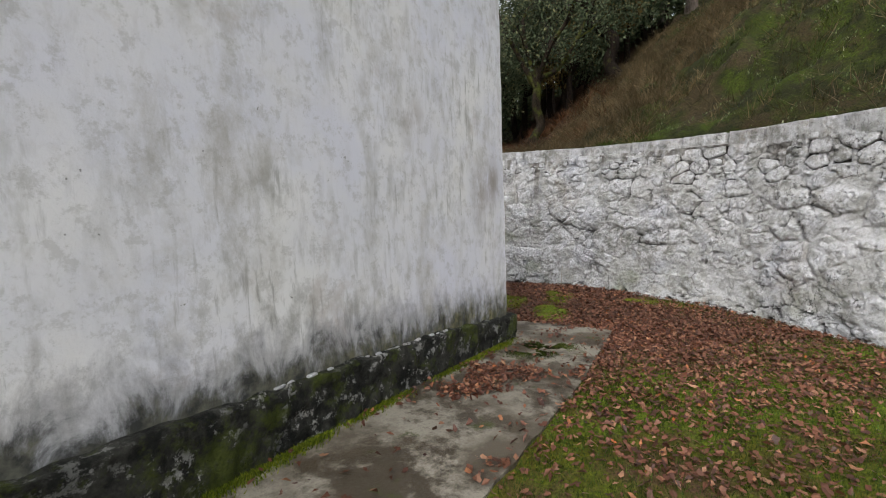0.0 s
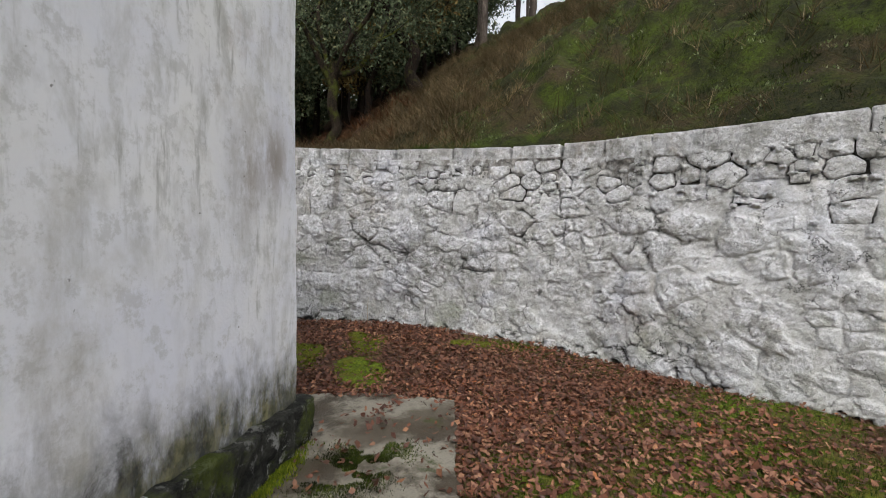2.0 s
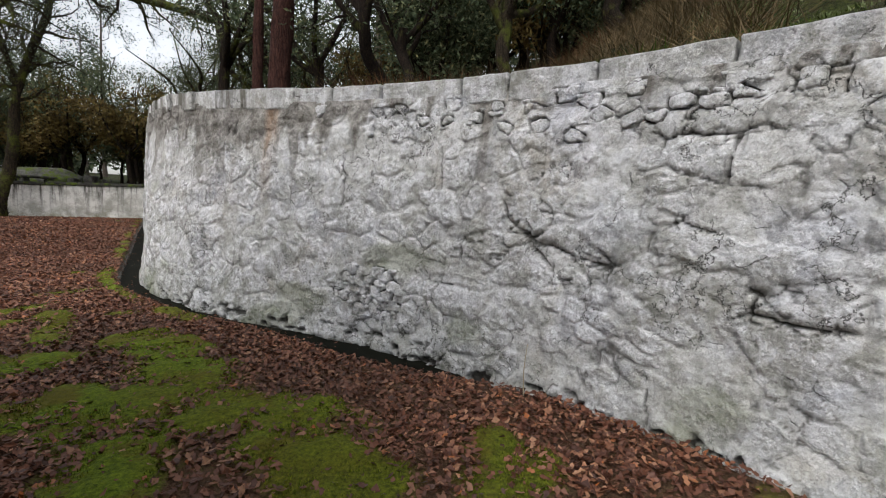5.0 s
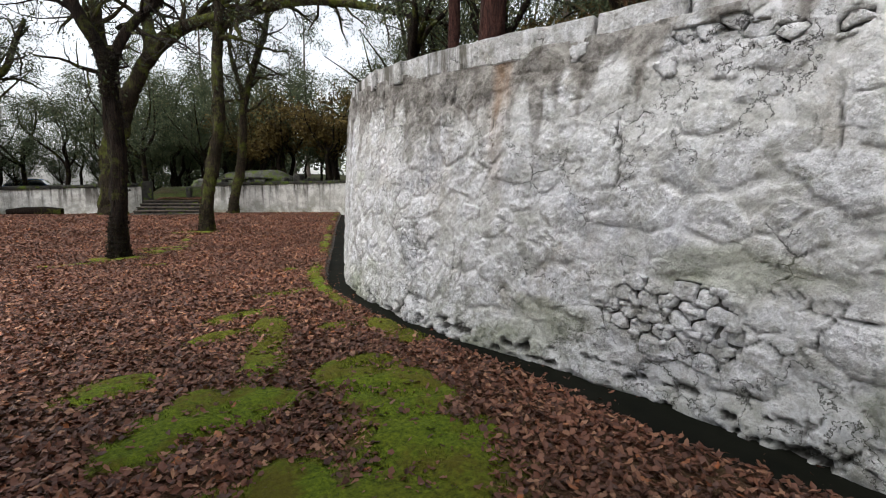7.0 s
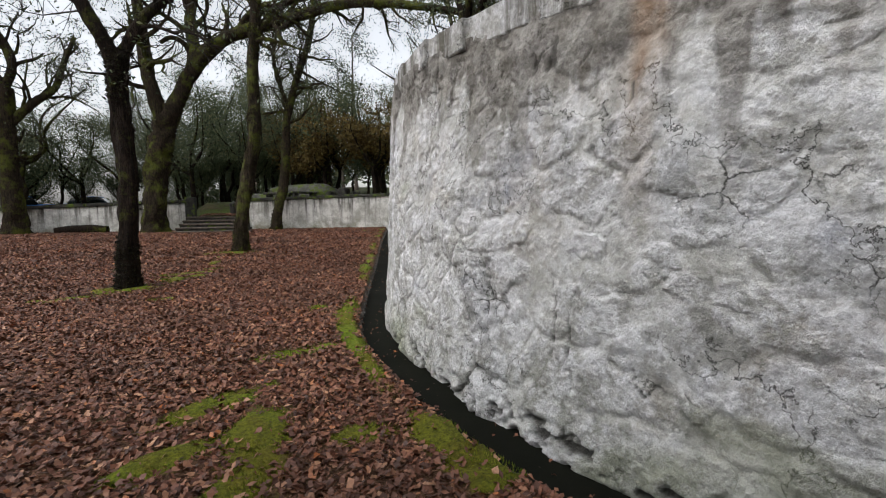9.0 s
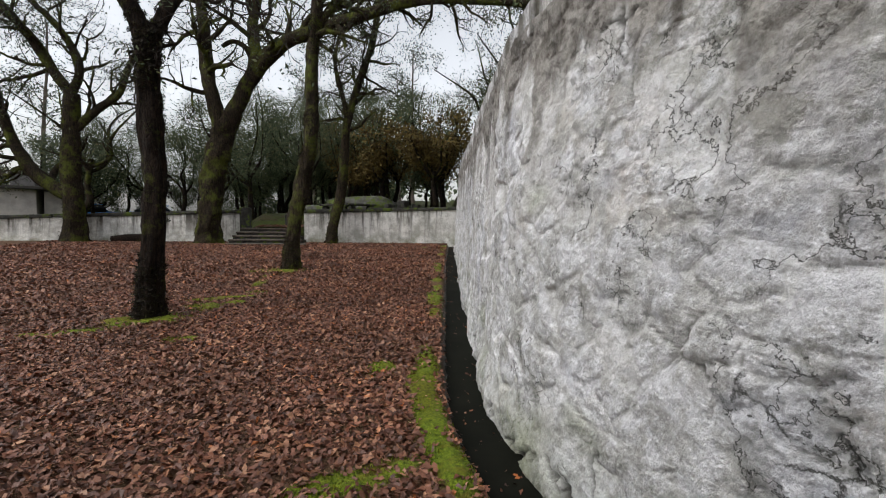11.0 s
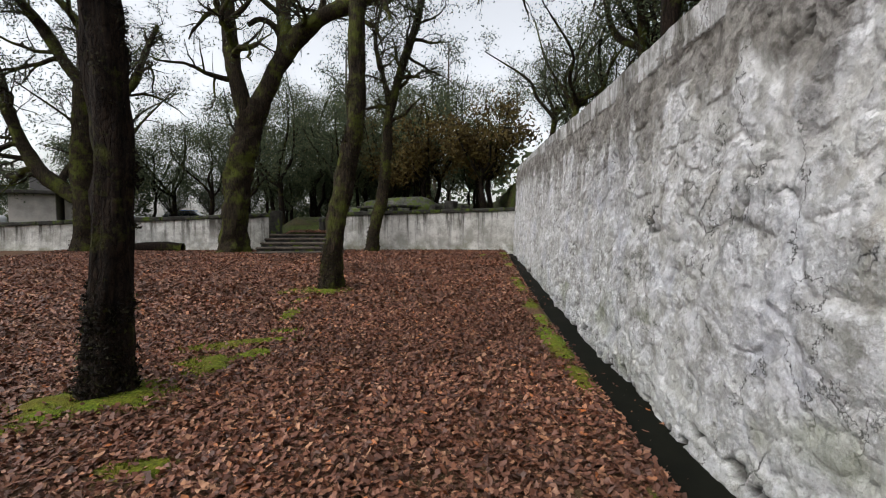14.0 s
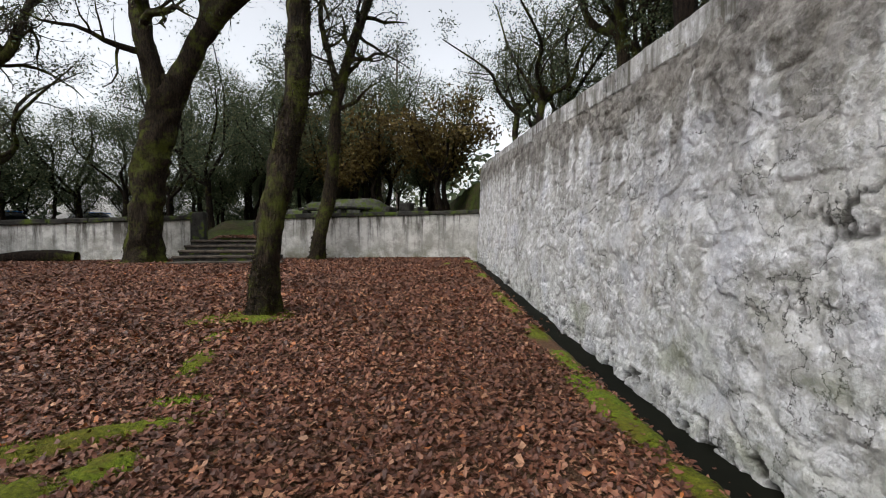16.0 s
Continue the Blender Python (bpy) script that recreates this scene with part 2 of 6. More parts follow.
def plaster():
    """White house plaster with grey rain streaks, blotches and a damp foot."""
    n = Nodes("weathered_plaster")
    streak = n.noise(1.0, 9, 0.68, n.stretch(5, 5, 2.0), distort=0.25)
    drip = n.noise(1.0, 6, 0.65, n.stretch(16, 16, 2.2), distort=0.3)
    patch = n.noise(0.75, 5, 0.6)
    fine = n.noise(60, 4, 0.6)
    col = n.mix(n.range(n.noise(0.8, 5), 0.38, 0.62), (0.83, 0.845, 0.92), (0.91, 0.91, 0.90))
    col = n.mix(n.math("MULTIPLY", n.range(streak, 0.50, 0.64), n.range(patch, 0.40, 0.60, 0.08, 0.72)), col, (0.40, 0.40, 0.36))
    col = n.mix(n.math("MULTIPLY", n.range(drip, 0.56, 0.66), n.range(patch, 0.45, 0.60, 0.05, 0.6)), col, (0.24, 0.24, 0.21))
    col = n.mix(n.range(n.noise(2.1, 8, 0.7), 0.54, 0.66, 0, 0.4), col, (0.54, 0.53, 0.49))
    col = n.mix(n.range(n.noise(7, 12, 0.78), 0.52, 0.58, 0, 0.35), col, (0.42, 0.42, 0.39))
    cloud = n.noise(1.0, 9, 0.74, n.stretch(1.5, 1.5, 0.9))
    col = n.mix(n.range(cloud, 0.53, 0.68, 0, 0.5), col, (0.40, 0.38, 0.31))
    col = n.mix(n.range(n.noise(0.9, 7, 0.7), 0.58, 0.68, 0, 0.45), col, (0.40, 0.33, 0.27))
    col = n.mix(n.range(n.noise(11, 3, 0.85), 0.69, 0.73, 0, 0.8), col, (0.15, 0.15, 0.14))
    damp = n.math("ADD", n.attr("height"), n.math("MULTIPLY", n.noise(2.6, 9, 0.72, n.stretch(1.6, 1.6, 0.9), distort=0.4), 1.1))
    col = n.mix(n.range(damp, 0.98, 0.62, 0, 0.85), col, n.mix(n.noise(6, 5), (0.075, 0.082, 0.10), (0.34, 0.34, 0.35)))
    col = n.mix(n.range(damp, 0.72, 0.56, 0, 0.92), col, n.mix(n.range(n.noise(9, 6), 0.4, 0.6), (0.03, 0.032, 0.028), (0.15, 0.15, 0.11)))
    olive = n.math("MULTIPLY", n.attr("stain"), n.range(n.noise(5, 9, 0.75, n.stretch(1.2, 1.2, 0.7)), 0.42, 0.60))
    col = n.mix(olive, col, n.mix(n.range(n.noise(13, 6), 0.4, 0.6), (0.055, 0.06, 0.022), (0.26, 0.24, 0.13)))
    blot = n.math("MULTIPLY", n.attr("blot"), n.range(n.noise(4, 9, 0.72, n.stretch(1.3, 1.3, 0.6)), 0.36, 0.54))
    col = n.mix(n.math("MULTIPLY", blot, 0.9), col, (0.33, 0.29, 0.245))
    height = n.math("ADD", n.noise(7, 8, 0.6), n.math("MULTIPLY", fine, 0.25))
    return n.done(col, 0.85, height, 0.45, 0.02, 0.25)


def ground_stuff():
    """Dark humus, moss and worn turf, by the painted cover of the ground."""
    n = Nodes("forest_floor")
    mid, fine = n.noise(2.6, 8, 0.7), n.noise(32, 6, 0.75)
    soil = n.mix(n.range(n.noise(75, 5, 0.8), 0.40, 0.60), n.mix(n.range(fine, 0.35, 0.65), (0.020, 0.013, 0.008), (0.10, 0.055, 0.030)), (0.16, 0.085, 0.05))
    soil = n.mix(n.range(mid, 0.5, 0.7, 0, 0.5), soil, (0.09, 0.075, 0.03))
    moss = n.mix(n.range(fine, 0.35, 0.65), (0.042, 0.072, 0.005), (0.20, 0.265, 0.015))
    moss = n.mix(n.range(mid, 0.48, 0.60, 0, 0.85), moss, n.mix(fine, (0.045, 0.038, 0.006), (0.20, 0.165, 0.018)))
    moss = n.mix(n.range(n.noise(0.45, 4, 0.6), 0.45, 0.60, 0, 0.75), moss, n.mix(n.range(fine, 0.35, 0.65), (0.040, 0.038, 0.004), (0.175, 0.160, 0.012)))
    edge = n.math("ADD", n.attr("moss"), n.math("MULTIPLY", n.math("SUBTRACT", n.noise(9, 7, 0.7), 0.5), 0.9))
    col = n.mix(n.range(edge, 0.35, 0.65), soil, moss)
    dark = n.mix(n.range(fine, 0.35, 0.65), (0.006, 0.007, 0.002), (0.030, 0.032, 0.008))
    green = n.mix(n.range(fine, 0.35, 0.65), (0.012, 0.019, 0.002), (0.062, 0.085, 0.006))
    dead = n.mix(n.range(fine, 0.35, 0.65), (0.016, 0.011, 0.005), (0.075, 0.052, 0.025))
    turf = n.mix(n.range(n.noise(1.3, 9, 0.72), 0.44, 0.58), dark, green)
    turf = n.mix(n.range(n.noise(0.8, 8, 0.72, n.stretch(1, 1, 1.3)), 0.52, 0.62, 0, 0.9), turf, dead)
    turf = n.mix(n.range(n.noise(7, 8, 0.78), 0.52, 0.62, 0, 0.75), turf, (0.008, 0.009, 0.003))
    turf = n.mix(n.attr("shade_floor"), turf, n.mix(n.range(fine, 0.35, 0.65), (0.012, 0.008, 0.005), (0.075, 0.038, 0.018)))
    col = n.mix(n.attr("hill"), col, turf)
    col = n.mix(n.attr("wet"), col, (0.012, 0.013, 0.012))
    height = n.math("ADD", mid, n.math("MULTIPLY", fine, 0.6))
    return n.done(col, n.mix(n.attr("wet"), (0.9, 0.9, 0.9), (0.25, 0.25, 0.25)), height, 0.9, 0.05, 0.2)


def leaf_litter():
    n = Nodes("fallen_oak_leaf")
    col = n.ramp(n.island(), [(0.0, (0.038, 0.012, 0.006)), (0.25, (0.095, 0.030, 0.014)), (0.5, (0.155, 0.053, 0.026)), (0.72, (0.228, 0.087, 0.045)), (0.88, (0.312, 0.144, 0.077)), (0.965, (0.467, 0.252, 0.141)), (1.0, (0.423, 0.117, 0.019))])
    col = n.mix(n.range(n.noise(0.5, 5), 0.45, 0.62, 0, 0.45), col, (0.050, 0.022, 0.011))
    col = n.mix(n.range(n.noise(35, 4), 0.4, 0.7, 0, 0.5), col, (0.100, 0.044, 0.026))
    return n.done(col, 0.55, n.noise(50, 3), 0.3, 0.01, 0.45)


def bark(name, dark, light, moss):
    n = Nodes(name)
    grain = n.noise(1.0, 8, 0.7, n.stretch(22, 22, 4))
    warp = n.node("ShaderNodeMix", 1, (("data_type", "VECTOR"),), _0=0.12, _4=n.coords, _5=n.noise(5, 4, 0.7, out=1))
    plates = n.cells(1.0, n.node("ShaderNodeMapping", Vector=warp, Scale=(24, 24, 6.5)), "DISTANCE_TO_EDGE")
    col = n.mix(n.range(grain, 0.35, 0.65), dark, light)
    col = n.mix(n.range(plates, 0.0, 0.10, 0.6, 0.0), col, tuple(c * 0.35 for c in dark))
    col = n.mix(n.range(n.noise(1.6, 7, 0.7), 0.66 - 0.25 * moss, 0.80 - 0.25 * moss, 0, 0.85), col, n.mix(grain, (0.03, 0.04, 0.006), (0.15, 0.17, 0.025)))
    height = n.math("ADD", n.math("MULTIPLY", n.range(plates, 0.0, 0.2), 0.5), n.math("MULTIPLY", grain, 1.6))
    return n.done(col, 0.95, height, 1.0, 0.04, 0.15)


def foliage(name, stops, patch=0.0, gloss=0.15, scale=0.8):
    n = Nodes(name)
    col = n.ramp(n.island(), stops)
    if patch:
        col = n.mix(n.range(n.noise(scale, 9, 0.72), 0.46, 0.58, patch, 0), col, tuple(c * 0.16 for c in stops[1][1]))
    return n.done(col, 0.7, None, specular=gloss)


def concrete():
    n = Nodes("worn_concrete")
    mid, fine = n.noise(1.7, 11, 0.74, distort=0.15), n.noise(60, 6, 0.8)
    col = n.mix(n.range(mid, 0.45, 0.54), (0.070, 0.055, 0.036), (0.30, 0.275, 0.22))
    col = n.mix(n.range(n.noise(0.9, 6, 0.65), 0.50, 0.60, 0, 0.8), col, (0.075, 0.056, 0.034))
    col = n.mix(n.range(n.noise(2.4, 7, 0.7), 0.60, 0.67, 0, 0.9), col, (0.06, 0.075, 0.015))
    col = n.mix(n.range(fine, 0.5, 0.68, 0, 0.6), col, (0.10, 0.095, 0.085))
    return n.done(col, n.range(mid, 0.4, 0.6, 0.45, 0.85), n.math("ADD", fine, mid), 0.5, 0.012, 0.35)


def plain(name, colour, rough=0.6, metal=0.0, spread=0.25, scale=6):
    n = Nodes(name)
    n.put(n.shader.inputs["Metallic"], metal)
    col = n.mix(n.range(n.noise(scale, 6, 0.65), 0.35, 0.65), tuple(c * (1 - spread) for c in colour), colour)
    return n.done(col, rough, n.noise(scale * 6, 4), 0.2, 0.01)


LIME = limewash("lime_washed_rubble")
LOW_LIME = low_wash()
COPING = limewash("coping_lime", False, 0.35)
OLD_COPING = limewash("lichened_coping", False, 0.97)
STONE = limewash("white_washed_stone", False)
DARK_STONE = stone_stuff("dark_wet_stone", (0.022, 0.022, 0.019), (0.095, 0.09, 0.08), 0.5)
STEP_STONE = stone_stuff("worn_step_stone", (0.035, 0.029, 0.023), (0.14, 0.115, 0.092), 0.0)
GRANITE = stone_stuff("grey_granite", (0.06, 0.06, 0.054), (0.20, 0.195, 0.18), 0.7)
PLASTER = plaster()
FLOOR = ground_stuff()
LITTER = leaf_litter()
OAK_BARK = bark("mossy_oak_bark", (0.011, 0.009, 0.006), (0.056, 0.040, 0.026), 0.72)
DARK_BARK = bark("dark_oak_bark", (0.006, 0.0045, 0.0035), (0.032, 0.021, 0.014), 0.48)
RED_BARK = bark("reddish_pine_bark", (0.022, 0.010, 0.008), (0.085, 0.036, 0.027), 0.0)
PALE_BARK = bark("pale_gum_bark", (0.07, 0.055, 0.045), (0.20, 0.165, 0.14), 0.0)
TWIG = plain("grey_twig", (0.045, 0.038, 0.030), 0.9, 0, 0.5, 9)
OAK_LEAF = foliage("evergreen_oak_leaf", [(0.0, (0.028, 0.040, 0.020)), (0.5, (0.070, 0.094, 0.048)), (0.85, (0.13, 0.155, 0.085)), (1.0, (0.19, 0.18, 0.08))])
GUM_LEAF = foliage("blue_green_leaf", [(0.0, (0.03, 0.05, 0.03)), (0.6, (0.075, 0.10, 0.07)), (1.0, (0.13, 0.15, 0.10))])
RUST_LEAF = foliage("withered_brown_leaf", [(0.0, (0.045, 0.030, 0.010)), (0.5, (0.10, 0.068, 0.020)), (1.0, (0.17, 0.13, 0.04))])
MOSS_LEAF = foliage("moss_tuft", [(0.0, (0.040, 0.066, 0.005)), (0.5, (0.115, 0.160, 0.010)), (1.0, (0.255, 0.270, 0.022))], 0.3)
GRASS = foliage("short_grass", [(0.0, (0.035, 0.06, 0.010)), (0.5, (0.065, 0.115, 0.014)), (1.0, (0.15, 0.185, 0.03))], 0.6)
HILL_GREEN = foliage("bank_grass", [(0.0, (0.010, 0.016, 0.002)), (0.5, (0.042, 0.066, 0.005)), (0.88, (0.105, 0.145, 0.010)), (0.95, (0.18, 0.15, 0.06)), (1.0, (0.34, 0.36, 0.24))], 0.97, 0.15, 1.7)
BARK_SCALES = foliage("bark_scales", [(0.0, (0.006, 0.005, 0.004)), (0.6, (0.022, 0.016, 0.010)), (0.9, (0.035, 0.034, 0.012)), (1.0, (0.07, 0.08, 0.016))], 0.5)
TRUNK_MOSS = foliage("trunk_moss", [(0.0, (0.010, 0.007, 0.005)), (0.6, (0.034, 0.025, 0.013)), (0.85, (0.050, 0.050, 0.012)), (1.0, (0.12, 0.135, 0.02))], 0.5)
DRY_GRASS = foliage("straw_grass", [(0.0, (0.05, 0.045, 0.014)), (0.45, (0.145, 0.105, 0.048)), (0.8, (0.23, 0.165, 0.085)), (1.0, (0.36, 0.27, 0.17))], 0.6)
WEED = foliage("weed_leaf", [(0.0, (0.05, 0.075, 0.025)), (0.6, (0.13, 0.17, 0.06)), (1.0, (0.34, 0.36, 0.22))], 0.4)
FERN = foliage("dead_bracken", [(0.0, (0.055, 0.026, 0.012)), (1.0, (0.17, 0.075, 0.033))], 0.5)
PALE_STALK = plain("dry_straw", (0.45, 0.38, 0.26), 0.8)
CONCRETE = concrete()


def water_stuff():
    n = Nodes("still_drain_water")
    return n.done(n.mix(n.noise(3, 5), (0.004, 0.005, 0.004), (0.014, 0.014, 0.010)), 0.6, n.noise(9, 3), 0.15, 0.01, 0.02)


WATER = water_stuff()

# ---- the plan ----
# foot of the high wall, from behind the start to the far corner
WALL_FOOT = np.array([(2.6, -9.0), (4.6, -5.0), (6.0, -2.2), (6.85, -0.55), (7.33, 0.45), (7.95, 1.57), (8.36, 2.4), (8.60, 3.4), (8.73, 4.6), (8.78, 5.6), (8.75, 6.6),
                      (8.64, 7.5), (8.45, 8.4), (8.2, 9.2), (7.98, 10.1), (7.83, 11.1), (7.80, 12.0), (7.87, 12.9), (8.04, 13.7), (8.29, 14.6), (8.58, 15.6), (9.12, 17.4), (9.74, 19.4), (11.30, 24.6), (13.52, 31.6)])


def spline(points, step):
    """A smooth curve through points, sampled at about every step."""
    p = np.vstack([2 * points[0] - points[1], points, 2 * points[-1] - points[-2]])
    out = []
    for a, b, c, d in zip(p[:-3], p[1:-2], p[2:-1], p[3:]):
        k = np.linspace(0, 1, max(2, int(np.linalg.norm(c - b) / step)), endpoint=False)[:, None]
        out.append(0.5 * (2 * b + (c - a) * k + (2 * a - 5 * b + 4 * c - d) * k**2 + (3 * b - a - 3 * c + d) * k**3))
    return np.vstack([*out, points[-1:]])


CURVE = spline(np.vstack([[(-1.0, -16.0)], WALL_FOOT, [(16.0, 40.5)], [(22.0, 60.0)]]), 0.15)
TANGENT = np.gradient(CURVE, axis=0)
TANGENT /= np.linalg.norm(TANGENT, axis=1)[:, None]
YARD_SIDE = np.stack([-TANGENT[:, 1], TANGENT[:, 0]], 1)


def wall_top(y):
    return np.interp(y, [-9, -0.6, 0.4, 1.9, 2.8, 4.5, 5.5, 7.5, 9.2, 11, 12.5, 14.5, 17, 20, 23, 31.6], [2.5, 2.48, 2.46, 2.49, 2.52, 2.58, 2.62, 2.73, 2.81, 2.92, 2.99, 2.94, 3.0, 3.09, 3.24, 3.58])


def batter(y):
    return np.interp(y, [0, 10.5, 13.5, 32], [0.11, 0.11, 0.04, 0.03])


def wall_offset(x, y):
    """Distance from the foot of the high wall, positive in the yard, and the y of the nearest foot."""
    x, y = np.broadcast_arrays(np.asarray(x, float), np.asarray(y, float))
    shape, x, y = x.shape, x.ravel(), y.ravel()
    d, foot = np.empty(len(x)), np.empty(len(x))
    for i in range(0, len(x), 20000):
        px, py = x[i:i + 20000], y[i:i + 20000]
        k = np.argmin((px[:, None] - CURVE[None, :, 0])**2 + (py[:, None] - CURVE[None, :, 1])**2, axis=1)
        d[i:i + 20000] = (px - CURVE[k, 0]) * YARD_SIDE[k, 0] + (py - CURVE[k, 1]) * YARD_SIDE[k, 1]
        foot[i:i + 20000] = CURVE[k, 1]
    return d.reshape(shape), foot.reshape(shape)


def low_line(x):
    return 31.6 + (13.3 - np.asarray(x, float)) * 0.108


def low_top(x):
    return np.interp(x, [-40, -8, 3.8, 6.3, 13.5], [0.6, 1.02, 1.55, 1.6, 1.88])


def drain_width(y):
    # the narrow stretch before y 5 is added for the dark gap at the foot
    return np.interp(y, [-2, 0.2, 2.2, 4.4, 5.2, 6.2, 7.2, 9.5, 11.5, 32], [0, 0.10, 0.17, 0.10, 0.14, 0.50, 0.70, 0.50, 0.44, 0.42])


def yard_z(x, y):
    z = -0.30 * smooth(0, 6.5, x + np.maximum(0, np.asarray(y) - 4)) + 0.34 * smooth(16, 31, y)
    return z + 0.02 * fbm(np.asarray(x) * 0.9, np.asarray(y) * 0.9, 1.0, 3)


def hill_z(x, y, d, foot):
    away = np.maximum(-d - 0.45, 0)
    plane = 2.6 + 0.6 * (x - 9) - 0.43 * (y - 4)
    plane = np.where(plane > 11, 11 + (plane - 11) * 0.35, plane)
    plane = np.minimum(plane, 24)
    floor = wall_top(foot) - 0.18 + 0.07 * np.minimum(away, 40)
    z = np.minimum(wall_top(foot) - 0.14 + 0.95 * away, np.maximum(plane, floor))
    return z + np.minimum(away, 1.5) * (0.42 * fbm(x * 0.6, y * 0.6, 5.0, 4) + 0.34 * fbm(x * 1.8, y * 1.8, 6.0, 4))


def ground_z(x, y):
    """Height of the ground anywhere."""
    x, y = np.broadcast_arrays(np.asarray(x, float), np.asarray(y, float))
    d, foot = wall_offset(x, y)
    z = yard_z(x, y)
    z = z - 0.17 * smooth(0.0, 0.10, drain_width(foot) - d) * (0.55 + 0.45 * (foot > 5.0)) * (foot > 0) * (y < low_line(x))
    behind = y - low_line(x) - 0.2
    terrace = low_top(x) - 0.14 - 0.55 * smooth(4.4, 3.2, x) * smooth(-30, 3, x) - 0.66 * (smooth(3.2, 3.9, x) - smooth(6.2, 6.9, x)) * smooth(3.0, 0.5, behind)
    terrace = terrace + 0.05 * np.maximum(behind - 6, 0) * smooth(2, 14, x) * (behind < 60) + 3.0 * smooth(60, 61, behind) * smooth(2, 14, x) * 0.9
    terrace = terrace + 0.06 * fbm(x * 0.5, y * 0.5, 2.0, 3)
    z = np.where(behind > 0, terrace, z)
    return np.where(d < -0.60, np.maximum(hill_z(x, y, d, foot), np.where(behind > 0, terrace, -9)), z)


def at_ground(x, y):
    return float(ground_z(np.array([x]), np.array([y]))[0])


# moss cushions in the leaf litter: centre, half length, half width, turn in degrees
MOSS = [(6.75, 8.25, 0.75, 0.38, 70), (6.65, 7.6, 0.6, 0.5, 80), (6.05, 9.6, 0.75, 0.20, 72), (6.2, 10.5, 0.55, 0.22, 80), (5.95, 11.2, 0.5, 0.16, 35), (6.62, 12.3, 0.42, 0.17, 15), (5.7, 10.4, 0.35, 0.18, 20),
        (5.7, 8.6, 0.6, 0.25, 30), (5.35, 8.6, 0.5, 0.3, 60), (4.95, 9.4, 0.4, 0.25, 10), (6.9, 10.3, 0.25, 0.14, 0), (6.85, 8.2, 0.35, 0.3, 0), (6.6, 8.95, 0.45, 0.28, 20), (6.1, 9.95, 0.4, 0.2, 60),
        (6.8, 6.3, 0.6, 0.32, 70), (6.65, 5.35, 0.85, 0.42, 50), (6.3, 7.2, 0.7, 0.4, 30), (5.7, 7.5, 0.5, 0.3, 20), (5.85, 6.3, 0.55, 0.35, 60), (7.45, 4.75, 0.55, 0.28, 40), (7.1, 6.2, 0.4, 0.2, 60),
        (6.3, 4.1, 0.62, 0.34, 35), (6.7, 5.95, 0.6, 0.42, 80), (5.75, 5.0, 0.6, 0.35, 0), (7.45, 4.55, 0.4, 0.2, 20), (6.6, 6.6, 0.5, 0.4, 0), (5.3, 4.9, 0.5, 0.25, 40), (7.9, 3.3, 0.35, 0.16, 100),
        (4.05, 17.25, 0.75, 0.42, 20), (5.75, 22.55, 0.75, 0.42, 20), (5.05, 18.9, 0.75, 0.16, 12), (5.2, 18.4, 0.3, 0.18, 60), (4.7, 18.75, 0.35, 0.14, 20), (5.42, 20.5, 0.55, 0.13, 80), (5.42, 21.5, 0.3, 0.1, 60),
        (4.87, 16.0, 0.26, 0.14, 0), (3.55, 16.75, 0.3, 0.16, 10), (3.05, 16.6, 0.35, 0.13, 0), (4.85, 17.9, 0.3, 0.13, 30), (2.4, 31.5, 1.1, 0.5, 0), (7.15, 14.3, 0.3, 0.16, 60), (5.4, 19.4, 0.25, 0.13, 0),
        (11.3, 29.0, 0.5, 0.15, 60), (4.7, 18.2, 0.35, 0.2, 0)]


def moss_cover(x, y):
    x, y = np.asarray(x, float), np.asarray(y, float)
    cover = np.zeros(x.shape)
    for cx, cy, a, b, turn in MOSS:
        c, s = math.cos(radians(turn)), math.sin(radians(turn))
        u, v = (x - cx) * c + (y - cy) * s, -(x - cx) * s + (y - cy) * c
        cover = np.maximum(cover, 1.25 - np.sqrt((u / a)**2 + (v / b)**2) * 0.75)
    d, foot = wall_offset(x, y)
    bank = np.abs(d - drain_width(foot) - 0.14)
    cover = np.maximum(cover, (1.15 - bank / 0.24) * (foot > 9.5) * (y < 31) * np.clip(0.85 + 1.0 * vnoise(x * 1.5, y * 1.5), 0, 2))
    cover = cover * (1 + 0.5 * fbm(x * 1.6, y * 1.6, 19.0, 2)) + 0.55 * fbm(x * 3.4, y * 3.4, 9.0, 4) * smooth(0.25, 0.6, cover)
    return np.clip(cover, 0, 1)


def turf_cover(x, y):
    """Green turf beside the concrete at the start."""
    x, y = np.asarray(x, float), np.asarray(y, float)
    near = smooth(5.6, 3.2, np.hypot((x - 3.6) * 0.9, (y + 0.9) * 1.2))
    strip = smooth(0.9, 0.3, np.abs((x - 7.2) * 0.9 - (y - 0.9) * 0.45 - 0.0)) * (y < 3.6)
    return np.maximum(near, 0.8 * strip) * (0.75 + 0.7 * fbm(x * 1.1, y * 1.1, 4.0, 3))


HOUSE_AT, HOUSE_TURN = (4.58, 3.64), radians(14.0)


def in_house(x, y):
    c, s = math.cos(HOUSE_TURN), math.sin(HOUSE_TURN)
    u, v = (x - HOUSE_AT[0]) * c + (y - HOUSE_AT[1]) * s, -(x - HOUSE_AT[0]) * s + (y - HOUSE_AT[1]) * c
    return (u < 0.1) & (v > -0.12) & (v < 5.5)


def on_pad(x, y):
    """Whether a place lies on the concrete apron in front of the house's corner."""
    return (y > np.interp(x, [-9, 0, 1.85, 3.1, 3.75, 5.88], [-0.97, 1.25, 1.58, 1.93, 2.13, 2.86])) & (y < 4.4) & (x < 5.88 - 0.35 * np.maximum(y - 2.9, 0))


